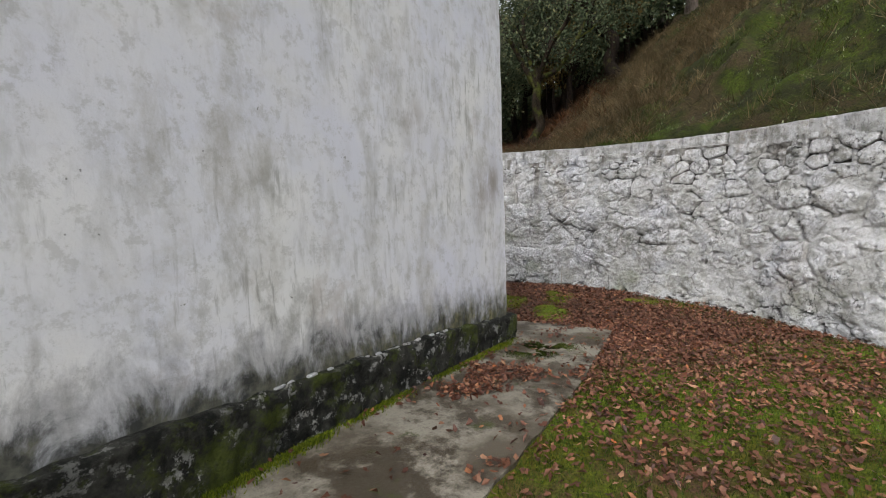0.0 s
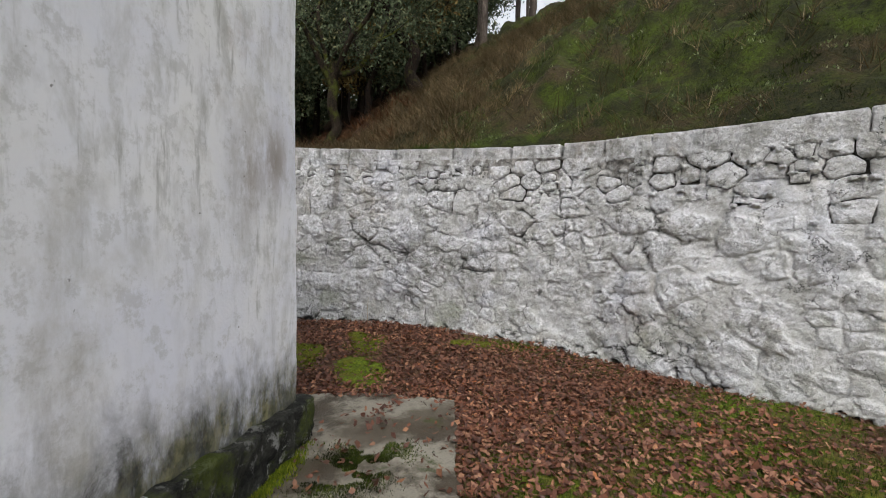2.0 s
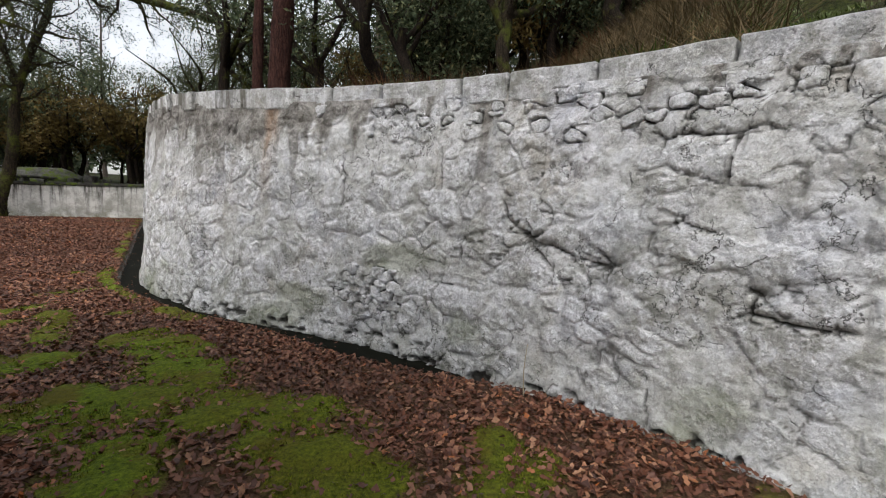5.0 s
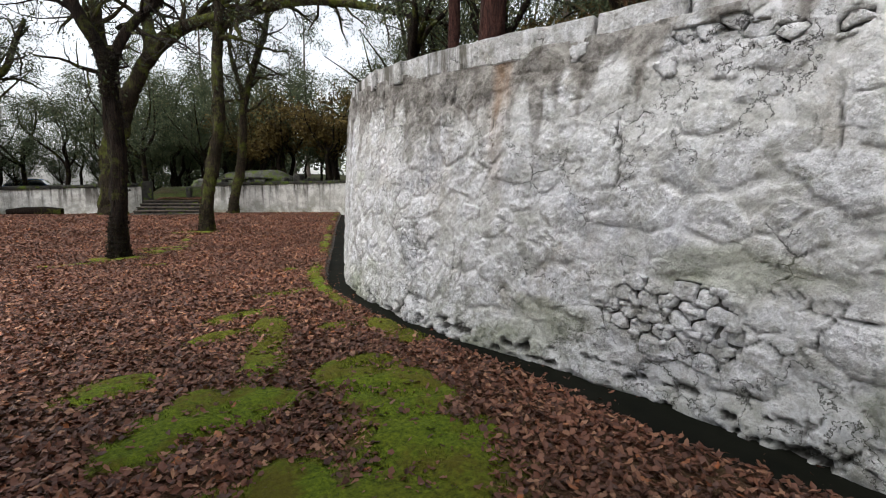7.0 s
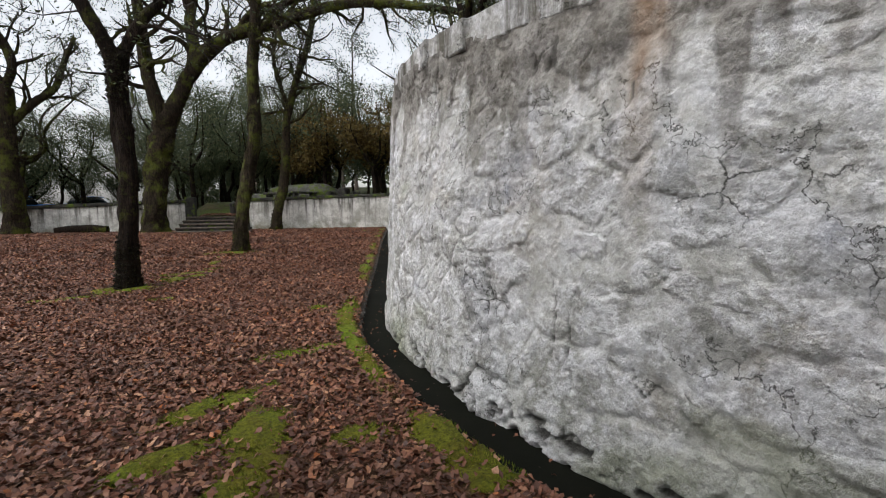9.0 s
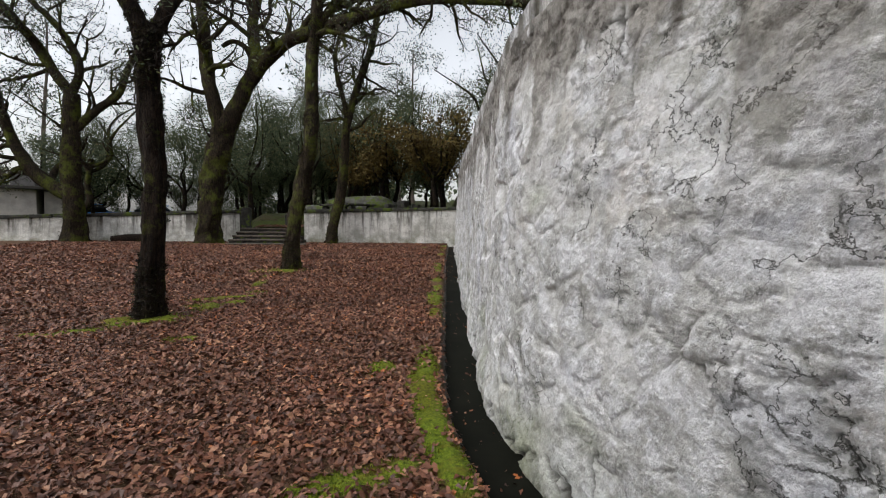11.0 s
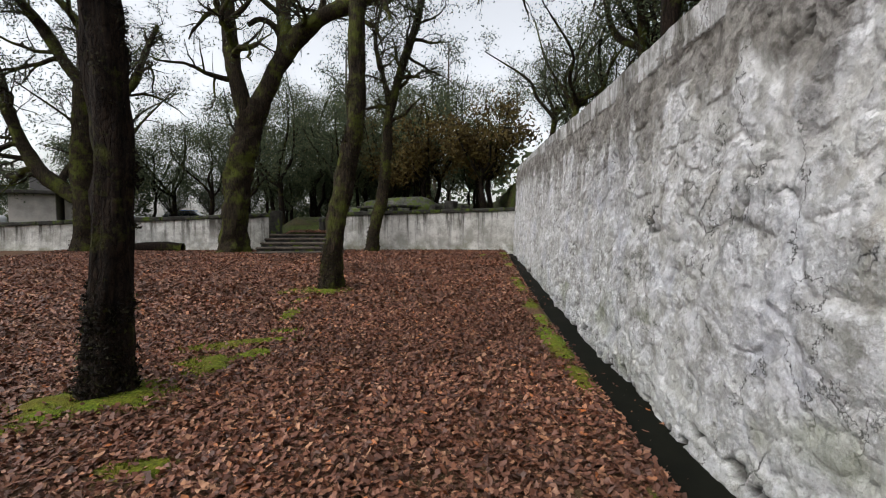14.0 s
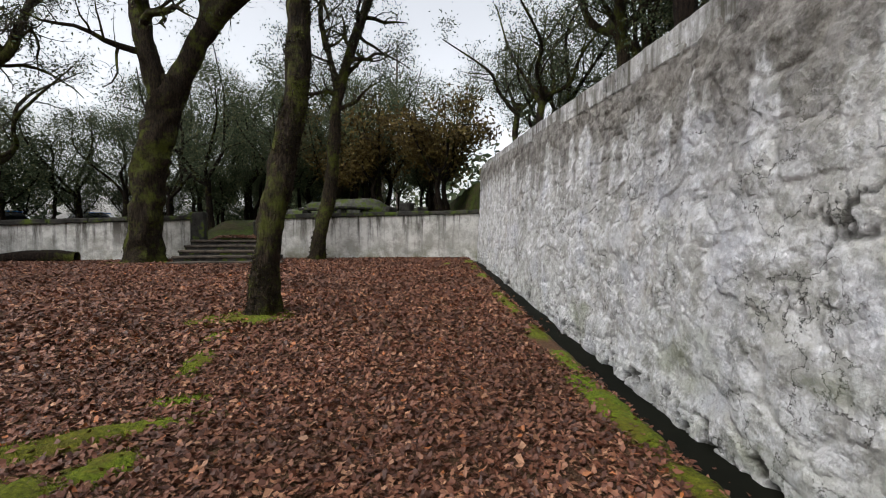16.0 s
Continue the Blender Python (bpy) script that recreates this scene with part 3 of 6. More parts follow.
def litter_cover(x, y):
    """How thickly oak leaves lie."""
    x, y = np.asarray(x, float), np.asarray(y, float)
    d, foot = wall_offset(x, y)
    cover = 0.35 + 0.65 * smooth(2.2, 6.0, x + 0.5 * y)
    cover = cover * (1 - np.where(y < 7.5, 0.74, 0.84) * smooth(0.40, 0.95, moss_cover(x, y))) * (1 - 0.70 * smooth(0.25, 0.8, turf_cover(x, y)))
    patchy = smooth(-0.28, 0.25, fbm(x * 0.9, y * 0.9, 11.0, 3))
    cover = cover * np.where(y < 7.5, 0.55 + 0.45 * patchy, 1.0)
    cover = np.where((d < drain_width(foot)) & (foot > 0.0), 0.14, cover)
    pad = on_pad(x, y)
    cover = np.where(pad, (0.035 + 0.75 * smooth(0.12, 0.42, fbm(x * 1.5, y * 1.5, 6.0, 3))), cover)
    return np.where((d < 0.02) | in_house(x, y), 0, cover)


# ---- ground ----
def axis(parts):
    return np.unique(np.round(np.concatenate([np.arange(a, b, s) for a, b, s in parts]), 4))


gx = axis([(-2000, -200, 300), (-200, -40, 20), (-40, -8, 1.6), (-8, 1, 0.4), (1, 15, 0.085), (15, 30, 0.45), (30, 90, 3), (90, 200, 20), (200, 2001, 300)])
gy = axis([(-2000, -200, 300), (-200, -40, 20), (-40, -12, 1.6), (-12, -3, 0.4), (-3, 20, 0.085), (20, 34.6, 0.13), (34.6, 60, 0.8), (60, 120, 5), (120, 200, 20), (200, 2001, 300)])
GX, GY = np.meshgrid(gx, gy, indexing="ij")
GZ = ground_z(GX, GY)
gd, gfoot = wall_offset(GX, GY)
inside = (GX > -4) & (GX < 14) & (GY > -4) & (GY < 34)
gm = np.where(inside, np.maximum(moss_cover(GX, GY), 0), 0) * (gd > 0)
GZ = GZ + 0.035 * smooth(0.3, 0.9, gm) * (1 + 0.6 * vnoise(GX * 6, GY * 6, 2)) + np.where(inside & (gd > 0.5), 0.012 * vnoise(GX * 9, GY * 9), 0)
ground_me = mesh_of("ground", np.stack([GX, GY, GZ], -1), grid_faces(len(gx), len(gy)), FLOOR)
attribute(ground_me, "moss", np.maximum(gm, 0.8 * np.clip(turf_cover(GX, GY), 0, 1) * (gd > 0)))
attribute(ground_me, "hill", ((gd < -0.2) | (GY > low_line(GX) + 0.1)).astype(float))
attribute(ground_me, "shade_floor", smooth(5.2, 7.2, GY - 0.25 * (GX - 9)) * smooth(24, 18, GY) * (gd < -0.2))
# near-black: wet bed in the drain, painted shade line along the foot before it
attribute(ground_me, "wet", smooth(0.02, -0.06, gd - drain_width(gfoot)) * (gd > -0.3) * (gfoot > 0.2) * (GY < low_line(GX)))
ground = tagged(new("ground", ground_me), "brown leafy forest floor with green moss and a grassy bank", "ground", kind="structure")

# shallow water in the drain at the wall's foot
sel = (CURVE[:, 1] > 6.0) & (CURVE[:, 1] < 31.4)
wc, ws, wd = CURVE[sel], YARD_SIDE[sel], drain_width(CURVE[sel][:, 1])
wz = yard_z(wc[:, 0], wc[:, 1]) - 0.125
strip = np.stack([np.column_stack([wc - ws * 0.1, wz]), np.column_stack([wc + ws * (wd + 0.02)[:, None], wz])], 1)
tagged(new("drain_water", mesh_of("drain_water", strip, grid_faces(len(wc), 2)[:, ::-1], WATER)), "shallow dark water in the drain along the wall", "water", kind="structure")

# ---- the high lime-washed rubble wall ----
def stone_field(s, h, rng, size_s, size_h, reach_s, reach_h):
    """Distance to the nearest and second nearest of scattered stone centres, and the nearest one's number."""
    ns, nh = int(reach_s / size_s) + 2, int(reach_h / size_h) + 2
    cs = (np.arange(ns)[:, None] + rng.uniform(-0.42, 0.42, (ns, nh)) + 0.5 * (np.arange(nh) % 2)[None, :])
    ch = (np.arange(nh)[None, :] + rng.uniform(-0.40, 0.40, (ns, nh)))
    u, v = s / size_s, h / size_h
    iu, iv = np.round(u).astype(int), np.round(v).astype(int)
    f1, f2, who = np.full(s.shape, 9.0), np.full(s.shape, 9.0), np.zeros(s.shape, int)
    for a in (-2, -1, 0, 1, 2):
        for b in (-2, -1, 0, 1, 2):
            p, q = np.clip(iu + a, 0, ns - 1), np.clip(iv + b, 0, nh - 1)
            dist = np.hypot(u - cs[p, q], (v - ch[p, q]) * 0.9)
            closer = dist < f1
            f2 = np.where(closer, f1, np.minimum(f2, dist))
            who = np.where(closer, p * 97 + q, who)
            f1 = np.where(closer, dist, f1)
    return f1, f2, who


def band_stones(y_at, s0, s1):
    """Centres of the bare stones under the coping: run, depth under the wall's top, width, height, whether it shows."""
    rng = random.Random(31)
    out = []
    for course, (big_h, small_h) in enumerate(((0.15, 0.10), (0.23, 0.11), (0.19, 0.11), (0.17, 0.12))):
        pos = s0
        while pos < s1:
            y = y_at(pos)
            large = y < 3.4
            w = (rng.uniform(0.12, 0.24) if rng.random() < 0.35 else rng.uniform(0.26, 0.56)) if large else rng.uniform(0.11, 0.26)
            h = big_h if large else small_h
            depth = 0.285 + (sum((0.15, 0.23, 0.19, 0.17)[:course]) if large else sum((0.10, 0.11, 0.11, 0.12)[:course])) + h / 2
            chance = (0.92, 0.82, 0.55, 0.25)[course] if large else (0.72, 0.5, 0.28, 0.12)[course] * (1.0 if y < 7.5 else 0.6)
            kept = rng.random() < chance + 0.25 * float(vnoise(np.array([pos * 0.8]), np.array([course * 0.5]))[0])
            if large and w < 0.34 and rng.random() < 0.35:
                out.append((pos + w / 2, depth - h * 0.27, w, h / 2, kept))
                out.append((pos + w / 2 + rng.uniform(-0.05, 0.05), depth + h * 0.27, w, h / 2, kept))
            else:
                out.append((pos + w / 2, depth + rng.uniform(-0.05, 0.05), w, h * 1.15, kept))
            pos += w
    # a patch of bare stones low on the bend
    pos = s0
    while y_at(pos) < 7.55:
        pos += 0.02
    for row in range(5):
        for k in range(6):
            across, down = (k - 2.5 + 0.5 * (row % 2)) * 0.185, (row - 2) * 0.115
            kept = (across / 0.55)**2 + (down / 0.30)**2 < rng.uniform(0.6, 1.2)
            out.append((pos + across + rng.uniform(-0.04, 0.04), 2.50 + down + rng.uniform(-0.025, 0.025), 0.19, 0.12, kept))
    return out


def cell_outline(i, stones, joint=0.012):
    """Rounded outline of the ground that belongs to one stone between its neighbours."""
    cs, cd, cw, ch, _ = stones[i]
    hw, hh = cw * 0.62, ch * 0.66
    poly = [(-hw, -hh), (hw, -hh), (hw, hh), (-hw, hh)]
    for j, (os, od, *_r) in enumerate(stones):
        dx, dy = os - cs, od - cd
        if j == i or abs(dx) > 0.8 or abs(dy) > 0.6:
            continue
        ax, ay = dx, dy * 1.69
        lim = (dx * dx + dy * dy * 1.69) / 2
        cut = []
        for p, q in zip(poly, poly[1:] + poly[:1]):
            a, b = p[0] * ax + p[1] * ay - lim, q[0] * ax + q[1] * ay - lim
            if a <= 0:
                cut.append(p)
            if (a < 0) != (b < 0):
                k = a / (a - b)
                cut.append((p[0] + (q[0] - p[0]) * k, p[1] + (q[1] - p[1]) * k))
        poly = cut
        if len(poly) < 3:
            return np.zeros((0, 2))
    p = np.array(poly)
    mid = p.mean(0)
    size = np.linalg.norm(p - mid, axis=1).mean()
    p = mid + (p - mid) * max(0.6, 1 - joint / size * 0.8)
    for _ in range(3):
        nxt = np.roll(p, -1, 0)
        p = np.stack([p * 0.87 + nxt * 0.13, p * 0.13 + nxt * 0.87], 1).reshape(-1, 2)
    p = p + np.array([cs, cd])
    return p + 0.040 * np.stack([fbm(p[:, 0] * 8, p[:, 1] * 8, 3.0, 3), fbm(p[:, 0] * 8, p[:, 1] * 8, 8.0, 3)], -1)


def build_high_wall():
    rng = np.random.RandomState(3)
    fine = spline(WALL_FOOT, 0.02)
    seg = np.concatenate([[0], np.cumsum(np.linalg.norm(np.diff(fine, axis=0), axis=1))])
    y_of = lambda v: np.interp(v, seg, fine[:, 1])
    s_near0, s_near1 = np.interp([-1.2, 19.5], fine[:, 1], seg)
    s = np.concatenate([np.arange(0, s_near0, 0.15), np.arange(s_near0, s_near1, 0.016), np.arange(s_near1, seg[-1], 0.05), [seg[-1]]])
    fx, fy = np.interp(s, seg, fine[:, 0]), np.interp(s, seg, fine[:, 1])
    tx, ty = np.gradient(fx, s), np.gradient(fy, s)
    k = np.hypot(tx, ty)
    nx, ny = -ty / k, tx / k
    rows = 190
    r = np.linspace(0, 1, rows)
    foot_z = yard_z(fx, fy) - 0.30
    top = wall_top(fy) - 0.19
    Z = foot_z[:, None] + r[None, :] * (top - foot_z)[:, None]
    up = Z - (foot_z[:, None] + 0.30)
    S = np.repeat(s[:, None], rows, 1)
    ws = S + 0.16 * fbm(S * 1.7, Z * 1.7, 1.0, 4) + 0.03 * fbm(S * 9, Z * 9, 2.0, 2)
    wz = Z + 0.14 * fbm(S * 1.7, Z * 1.7, 8.0, 4) + 0.02 * fbm(S * 9, Z * 9, 3.0, 2)
    f1, f2, who = stone_field(ws, wz + 1, rng, 0.54, 0.34, seg[-1], 6)
    g1, g2, small = stone_field(ws, wz + 1, rng, 0.17, 0.11, seg[-1], 6)
    h1, h2, cobble = stone_field(ws + 3, wz + 1.3, rng, 0.28, 0.19, seg[-1] + 3, 6)
    tall = top[:, None] - Z
    yy = y_of(S)
    # rows of bare stones under the coping, set into a hollow of the render
    stones = band_stones(lambda v: float(np.interp(v, seg, fine[:, 1])), float(np.interp(-0.9, fine[:, 1], seg)), float(np.interp(8.7, fine[:, 1], seg)))
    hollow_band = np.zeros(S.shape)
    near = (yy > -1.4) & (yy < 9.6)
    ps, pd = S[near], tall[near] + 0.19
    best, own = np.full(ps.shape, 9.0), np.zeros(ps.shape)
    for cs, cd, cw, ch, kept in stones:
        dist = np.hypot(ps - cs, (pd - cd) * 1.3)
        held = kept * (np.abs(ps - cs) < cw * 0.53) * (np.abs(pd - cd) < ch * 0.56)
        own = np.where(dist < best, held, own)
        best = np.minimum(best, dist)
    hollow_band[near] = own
    # where the render has fallen and the joints stand open
    bare = smooth(0.06, 0.28, fbm(S * 0.7, Z * 0.9, 14.0, 4) + 0.18 * smooth(1.1, 0.3, tall) * smooth(9, 4, yy) + 0.20 * smooth(0.30, 0.0, up) * smooth(12, 9, yy) - 0.10
                  + 0.7 * np.exp(-((yy - 7.25) / 0.45)**2 - ((up - 0.42) / 0.22)**2) + 0.6 * np.exp(-((yy - 1.55) / 0.25)**2 - ((up - 0.6) / 0.22)**2) + 0.6 * np.exp(-((yy - 3.45) / 0.22)**2 - ((up - 0.9) / 0.3)**2))
    bare = bare * (1 - 0.8 * smooth(10.2, 11.6, yy))
    far_part = smooth(10.5, 13, yy)
    gap = (f2 - f1) + 0.07 * fbm(S * 7, Z * 7, 27.0, 3)
    gap2 = (h2 - h1) + 0.06 * fbm(S * 12, Z * 12, 37.0, 2)
    broken = smooth(-0.10, 0.2, fbm(S * 2.2, Z * 2.2, 29.0, 3))
    joint = smooth(0.050, 0.014, gap) * broken
    pick = np.random.RandomState(5).rand(20000)
    level, level2 = pick[who % 20000], pick[(cobble * 7 + 13) % 20000]
    # stone faces that show through the render, the rest lies smooth
    emerge = smooth(0.42, 0.62, level + 0.35 * fbm(S * 0.6, Z * 0.8, 15.0, 2))
    emerge2 = smooth(0.45, 0.65, level2 + 0.30 * fbm(S * 0.7, Z * 0.9, 16.0, 2) + 0.12 * far_part)
    face = smooth(0.03, 0.24, gap) * emerge
    face2 = smooth(0.03, 0.26, gap2) * emerge2 * (1 - face)
    dome = smooth(0.0, 0.65, f2 - f1)
    seam = smooth(0.050, 0.012, gap2) * smooth(0.15 - 0.25 * far_part, 0.45, fbm(S * 1.3, Z * 1.3, 39.0, 3)) * (1 - 0.8 * face)
    pits = smooth(0.55, 0.66, fbm(S * 10, Z * 10, 47.0, 3))
    fine_joint = smooth(0.12, 0.03, g2 - g1 + 0.04 * fbm(S * 15, Z * 15, 28.0, 2)) * smooth(0.30, 0.12, f2 - f1) * bare
    crack = smooth(0.020, 0.006, np.abs(fbm(S * 1.6, Z * 1.1, 21.0, 5))) * smooth(-0.05, 0.12, fbm(S * 0.8, Z * 0.8, 23.0, 2)) * smooth(0.0, 0.25, fbm(S * 3, Z * 3, 24.0, 2))
    big = fbm(S * 0.45, Z * 0.6, 17.0, 3)
    layer = fbm(S * 1.5, Z * 2.4, 71.0, 5) * 6
    coats = np.floor(layer) + smooth(0.0, 0.18, layer - np.floor(layer))
    layer = fbm(S * 4.5, Z * 6.5, 73.0, 5) * 5
    chips = np.floor(layer) + smooth(0.0, 0.25, layer - np.floor(layer))
    stone = np.clip(face + 0.8 * face2, 0, 1)
    disp = 0.045 * big + (1 - 0.5 * smooth(6.5, 8.5, yy)) * (face * (0.006 + 0.016 * level + 0.010 * dome) + face2 * (0.003 + 0.007 * level2)) - 0.010 + 0.012 * fbm(S * 2.2, Z * 3.0, 33.0, 3) + 0.008 * coats + 0.005 * chips
    disp = disp + 0.010 * fbm(S * 9, Z * 12, 6.0, 4) + 0.012 * stone * fbm(S * 17, Z * 20, 58.0, 3) - 0.010 * seam - 0.022 * pits + 0.008 * fbm(S * 22, Z * 28, 59.0, 2)
    # ledges: undersides of stones stand proud over dropped render
    ledge = fbm(S * 1.5, Z * 3.6, 31.0, 3)
    disp = disp + 0.022 * smooth(11.5, 9.5, yy) * smooth(0.0, 0.05, ledge) * smooth(-0.1, 0.3, fbm(S * 0.9, Z * 0.9, 36.0, 2))
    disp = disp - 0.050 * joint * bare - 0.028 * fine_joint - 0.025 * crack
    disp = disp + 0.06 * smooth(0.28, 0.0, up) * (0.35 + 0.8 * np.clip(vnoise(S * 2.6, Z * 0 + 3), 0, 1)) * smooth(0.7, 0.2, np.abs(vnoise(S * 1.1, Z * 0 + 6)))
    # foot hollows are cut back and also coloured dark as a shade gap
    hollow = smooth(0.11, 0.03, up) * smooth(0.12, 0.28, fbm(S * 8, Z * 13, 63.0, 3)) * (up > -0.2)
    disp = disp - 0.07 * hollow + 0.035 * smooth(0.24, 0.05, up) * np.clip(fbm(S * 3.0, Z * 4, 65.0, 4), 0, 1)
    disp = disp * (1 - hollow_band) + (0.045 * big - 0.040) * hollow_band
    lean = -batter(fy)[:, None] * np.maximum(up, -0.1)
    X = fx[:, None] + nx[:, None] * (disp + lean)
    Y = fy[:, None] + ny[:, None] * (disp + lean)
    verts = np.stack([X, Y, Z], -1).reshape(-1, 3)
    nu = len(s)
    # the back and the top close the wall to its full thickness
    back = 0.62
    bx, by = fx - nx * back, fy - ny * back
    extra = np.stack([np.column_stack([bx, by, top]), np.column_stack([bx, by, foot_z])], 1).reshape(-1, 3)
    base = len(verts)
    i = np.arange(nu - 1)
    cap = np.stack([i * rows + rows - 1, (i + 1) * rows + rows - 1, base + (i + 1) * 2, base + i * 2], 1)
    rear = np.stack([base + i * 2, base + (i + 1) * 2, base + (i + 1) * 2 + 1, base + i * 2 + 1], 1)
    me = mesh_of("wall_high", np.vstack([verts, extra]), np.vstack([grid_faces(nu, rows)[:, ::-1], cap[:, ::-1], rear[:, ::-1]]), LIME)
    pad = np.zeros(len(extra))
    # dirt in the joints, with shade painted into cracks, hollows and the stones' bed
    dirt_and_shade = np.clip(joint * bare * 0.95 + 0.75 * fine_joint * bare + 0.85 * crack + 0.9 * hollow + (0.75 + 0.25 * smooth(-0.2, 0.3, fbm(S * 5, Z * 5, 49.0, 2))) * hollow_band, 0, 1)
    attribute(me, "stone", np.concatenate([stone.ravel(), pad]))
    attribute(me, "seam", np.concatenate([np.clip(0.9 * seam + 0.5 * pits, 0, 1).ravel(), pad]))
    attribute(me, "joint", np.concatenate([dirt_and_shade.ravel(), pad]))
    green = smooth(0.55, 0.05, up + 0.55 * fbm(S * 1.5, Z * 1.5, 41.0, 3)) * (0.12 + 0.7 * np.exp(-((yy - 12.4) / 0.5)**2))
    green = np.maximum(green, 0.55 * smooth(0.5, 0.75, fbm(S * 0.9, Z * 1.4, 43.0, 3) + 0.35 * smooth(1.3, 0.3, up)))
    attribute(me, "green", np.concatenate([np.clip(green, 0, 1).ravel(), pad]))
    run = fbm(S * 4.6, Z * 0.5, 51.0, 5) * 1.3
    lichen = smooth(0.0, 0.34, run + 0.95 * smooth(0.9, 0.0, tall) * smooth(6, 10, yy) + 0.35 * smooth(0.4, 0, tall) + 0.22 * smooth(7, 9, yy) + 0.35 * np.exp(-((yy - 10.3) / 0.7)**2) + 0.25 * np.exp(-((yy - 9.5) / 0.45)**2) - 0.26) * smooth(1.8, 0.3, tall)
    attribute(me, "lichen", np.concatenate([(0.85 * np.clip(lichen, 0, 1)).ravel(), pad]))
    rust = smooth(0.5, 0.12, np.abs(yy - 9.35 - 0.1 * fbm(Z * 2, S * 0.3, 3.0, 2)) / 0.35) * smooth(2.0, 0.2, tall) * smooth(-0.4, 0.5, fbm(S * 7, Z * 1.2, 61.0, 3))
    attribute(me, "rust", np.concatenate([(0.55 * rust).ravel(), pad]))
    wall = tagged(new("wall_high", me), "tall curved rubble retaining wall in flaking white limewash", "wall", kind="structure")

    # coping stones along the top, each a block of its own
    pos, n = s_near0 - 4.0, 0
    crng = random.Random(12)
    while pos < seg[-1] - 0.3:
        length = crng.uniform(0.55, 1.15)
        length = min(length, seg[-1] - pos)
        m = pos + length / 2
        x, y = np.interp(m, seg, fine[:, 0]), np.interp(m, seg, fine[:, 1])
        x1, y1 = np.interp([pos, pos + length], seg, fine[:, 0]), np.interp([pos, pos + length], seg, fine[:, 1])
        turn = math.atan2(y1[1] - y1[0], x1[1] - x1[0])
        side = Vector((-math.sin(turn), math.cos(turn)))
        z = float(wall_top(y)) - 0.235
        b = float(batter(y)) * (z + 0.3)
        bm = block((length - 0.006, 0.60, 0.28), (0, 0, -0.045), 0.014, 4, 0.015, n, None, 9.0)
        slope = math.atan2(float(wall_top(y1[1]) - wall_top(y1[0])), length)
        at = Vector((x, y)) + side * (-b - 0.302 + crng.uniform(-0.004, 0.004))
        bmesh.ops.transform(bm, matrix=Matrix.Translation((at.x, at.y, z - 0.005)) @ Matrix.Rotation(turn, 4, "Z") @ Matrix.Rotation(-slope + crng.uniform(-0.004, 0.004), 4, "Y"), verts=bm.verts)
        part("coping_stone", bm, OLD_COPING if y > 9.5 else COPING, wall, soft=False)
        pos, n = pos + length, n + 1

    # stones that stand clear of the render under the coping and at the foot
    def face_stone(sm, z, w, h, proud, seed):
        x, y = np.interp(sm, seg, fine[:, 0]), np.interp(sm, seg, fine[:, 1])
        x1, y1 = np.interp([sm - 0.1, sm + 0.1], seg, fine[:, 0]), np.interp([sm - 0.1, sm + 0.1], seg, fine[:, 1])
        turn = math.atan2(y1[1] - y1[0], x1[1] - x1[0])
        side = Vector((-math.sin(turn), math.cos(turn)))
        bm = bmesh.new()
        bmesh.ops.create_icosphere(bm, subdivisions=2 if w < 0.15 else 3, radius=1)
        for v in bm.verts:
            c = v.co
            c = Vector([math.copysign(abs(q)**0.48, q) for q in c])
            p = v.co * 1.3 + Vector((seed * 1.7, seed * 0.9, seed))
            v.co = c * (1 + 0.30 * noise.noise(p) + 0.20 * noise.noise(p * 2.7) + 0.08 * noise.noise(p * 7))
        bmesh.ops.scale(bm, vec=(w / 2, 0.075, h / 2), verts=bm.verts)
        b = float(batter(y)) * (z + 0.3)
        at = Vector((x, y)) + side * (-b + proud - 0.06)
        bmesh.ops.transform(bm, matrix=Matrix.Translation((at.x, at.y, z)) @ Matrix.Rotation(turn, 4, "Z") @ Matrix.Rotation(crng.uniform(-0.12, 0.12), 4, "Y"), verts=bm.verts)
        part("stone", bm, STONE, wall, soft=True)

    for i, (cs, cd, cw, ch, kept) in enumerate(stones):
        if not kept:
            continue
        ring = cell_outline(i, stones)
        if len(ring) < 3:
            continue
        mid = ring.mean(0)
        m = len(ring)
        proud = crng.uniform(-0.002, 0.022) + 0.045 * float(fbm(np.array([cs * 0.45]), np.array([(wall_top(np.interp(cs, seg, fine[:, 1])) - cd) * 0.6]), 17.0, 3)[0])
        ring = mid + (ring - mid) * crng.uniform(0.92, 1.04)
        V = []
        for scale, depth in ((1.0, -0.075), (1.0, proud - 0.016), (0.93, proud - 0.003), (0.65, proud + 0.003), (0.30, proud + 0.005)):
            q = mid + (ring - mid) * scale
            nz = 0.034 * fbm(q[:, 0] * 8, q[:, 1] * 8, 91.0 + i, 4) * (depth > -0.05)
            zc = wall_top(np.interp(q[:, 0], seg, fine[:, 1])) - q[:, 1]
            y = np.interp(q[:, 0], seg, fine[:, 1])
            out = depth + nz - batter(y) * (zc + 0.3)
            V.append(np.stack([np.interp(q[:, 0], seg, fine[:, 0]) + np.interp(q[:, 0], s, nx) * out, y + np.interp(q[:, 0], s, ny) * out, zc], -1))
        V = np.vstack(V + [V[-1].mean(0)[None] ])
        a, b = np.meshgrid(np.arange(4), np.arange(m), indexing="ij")
        quads = np.stack([a * m + b, (a + 1) * m + b, (a + 1) * m + (b + 1) % m, a * m + (b + 1) % m], -1).reshape(-1, 4)
        k = np.arange(m)
        tris = np.stack([4 * m + k, np.full(m, 5 * m), 4 * m + (k + 1) % m], -1)
        under(new("stone", mesh_of("stone", V, [quads, tris], STONE)), wall)
    n = len(stones)
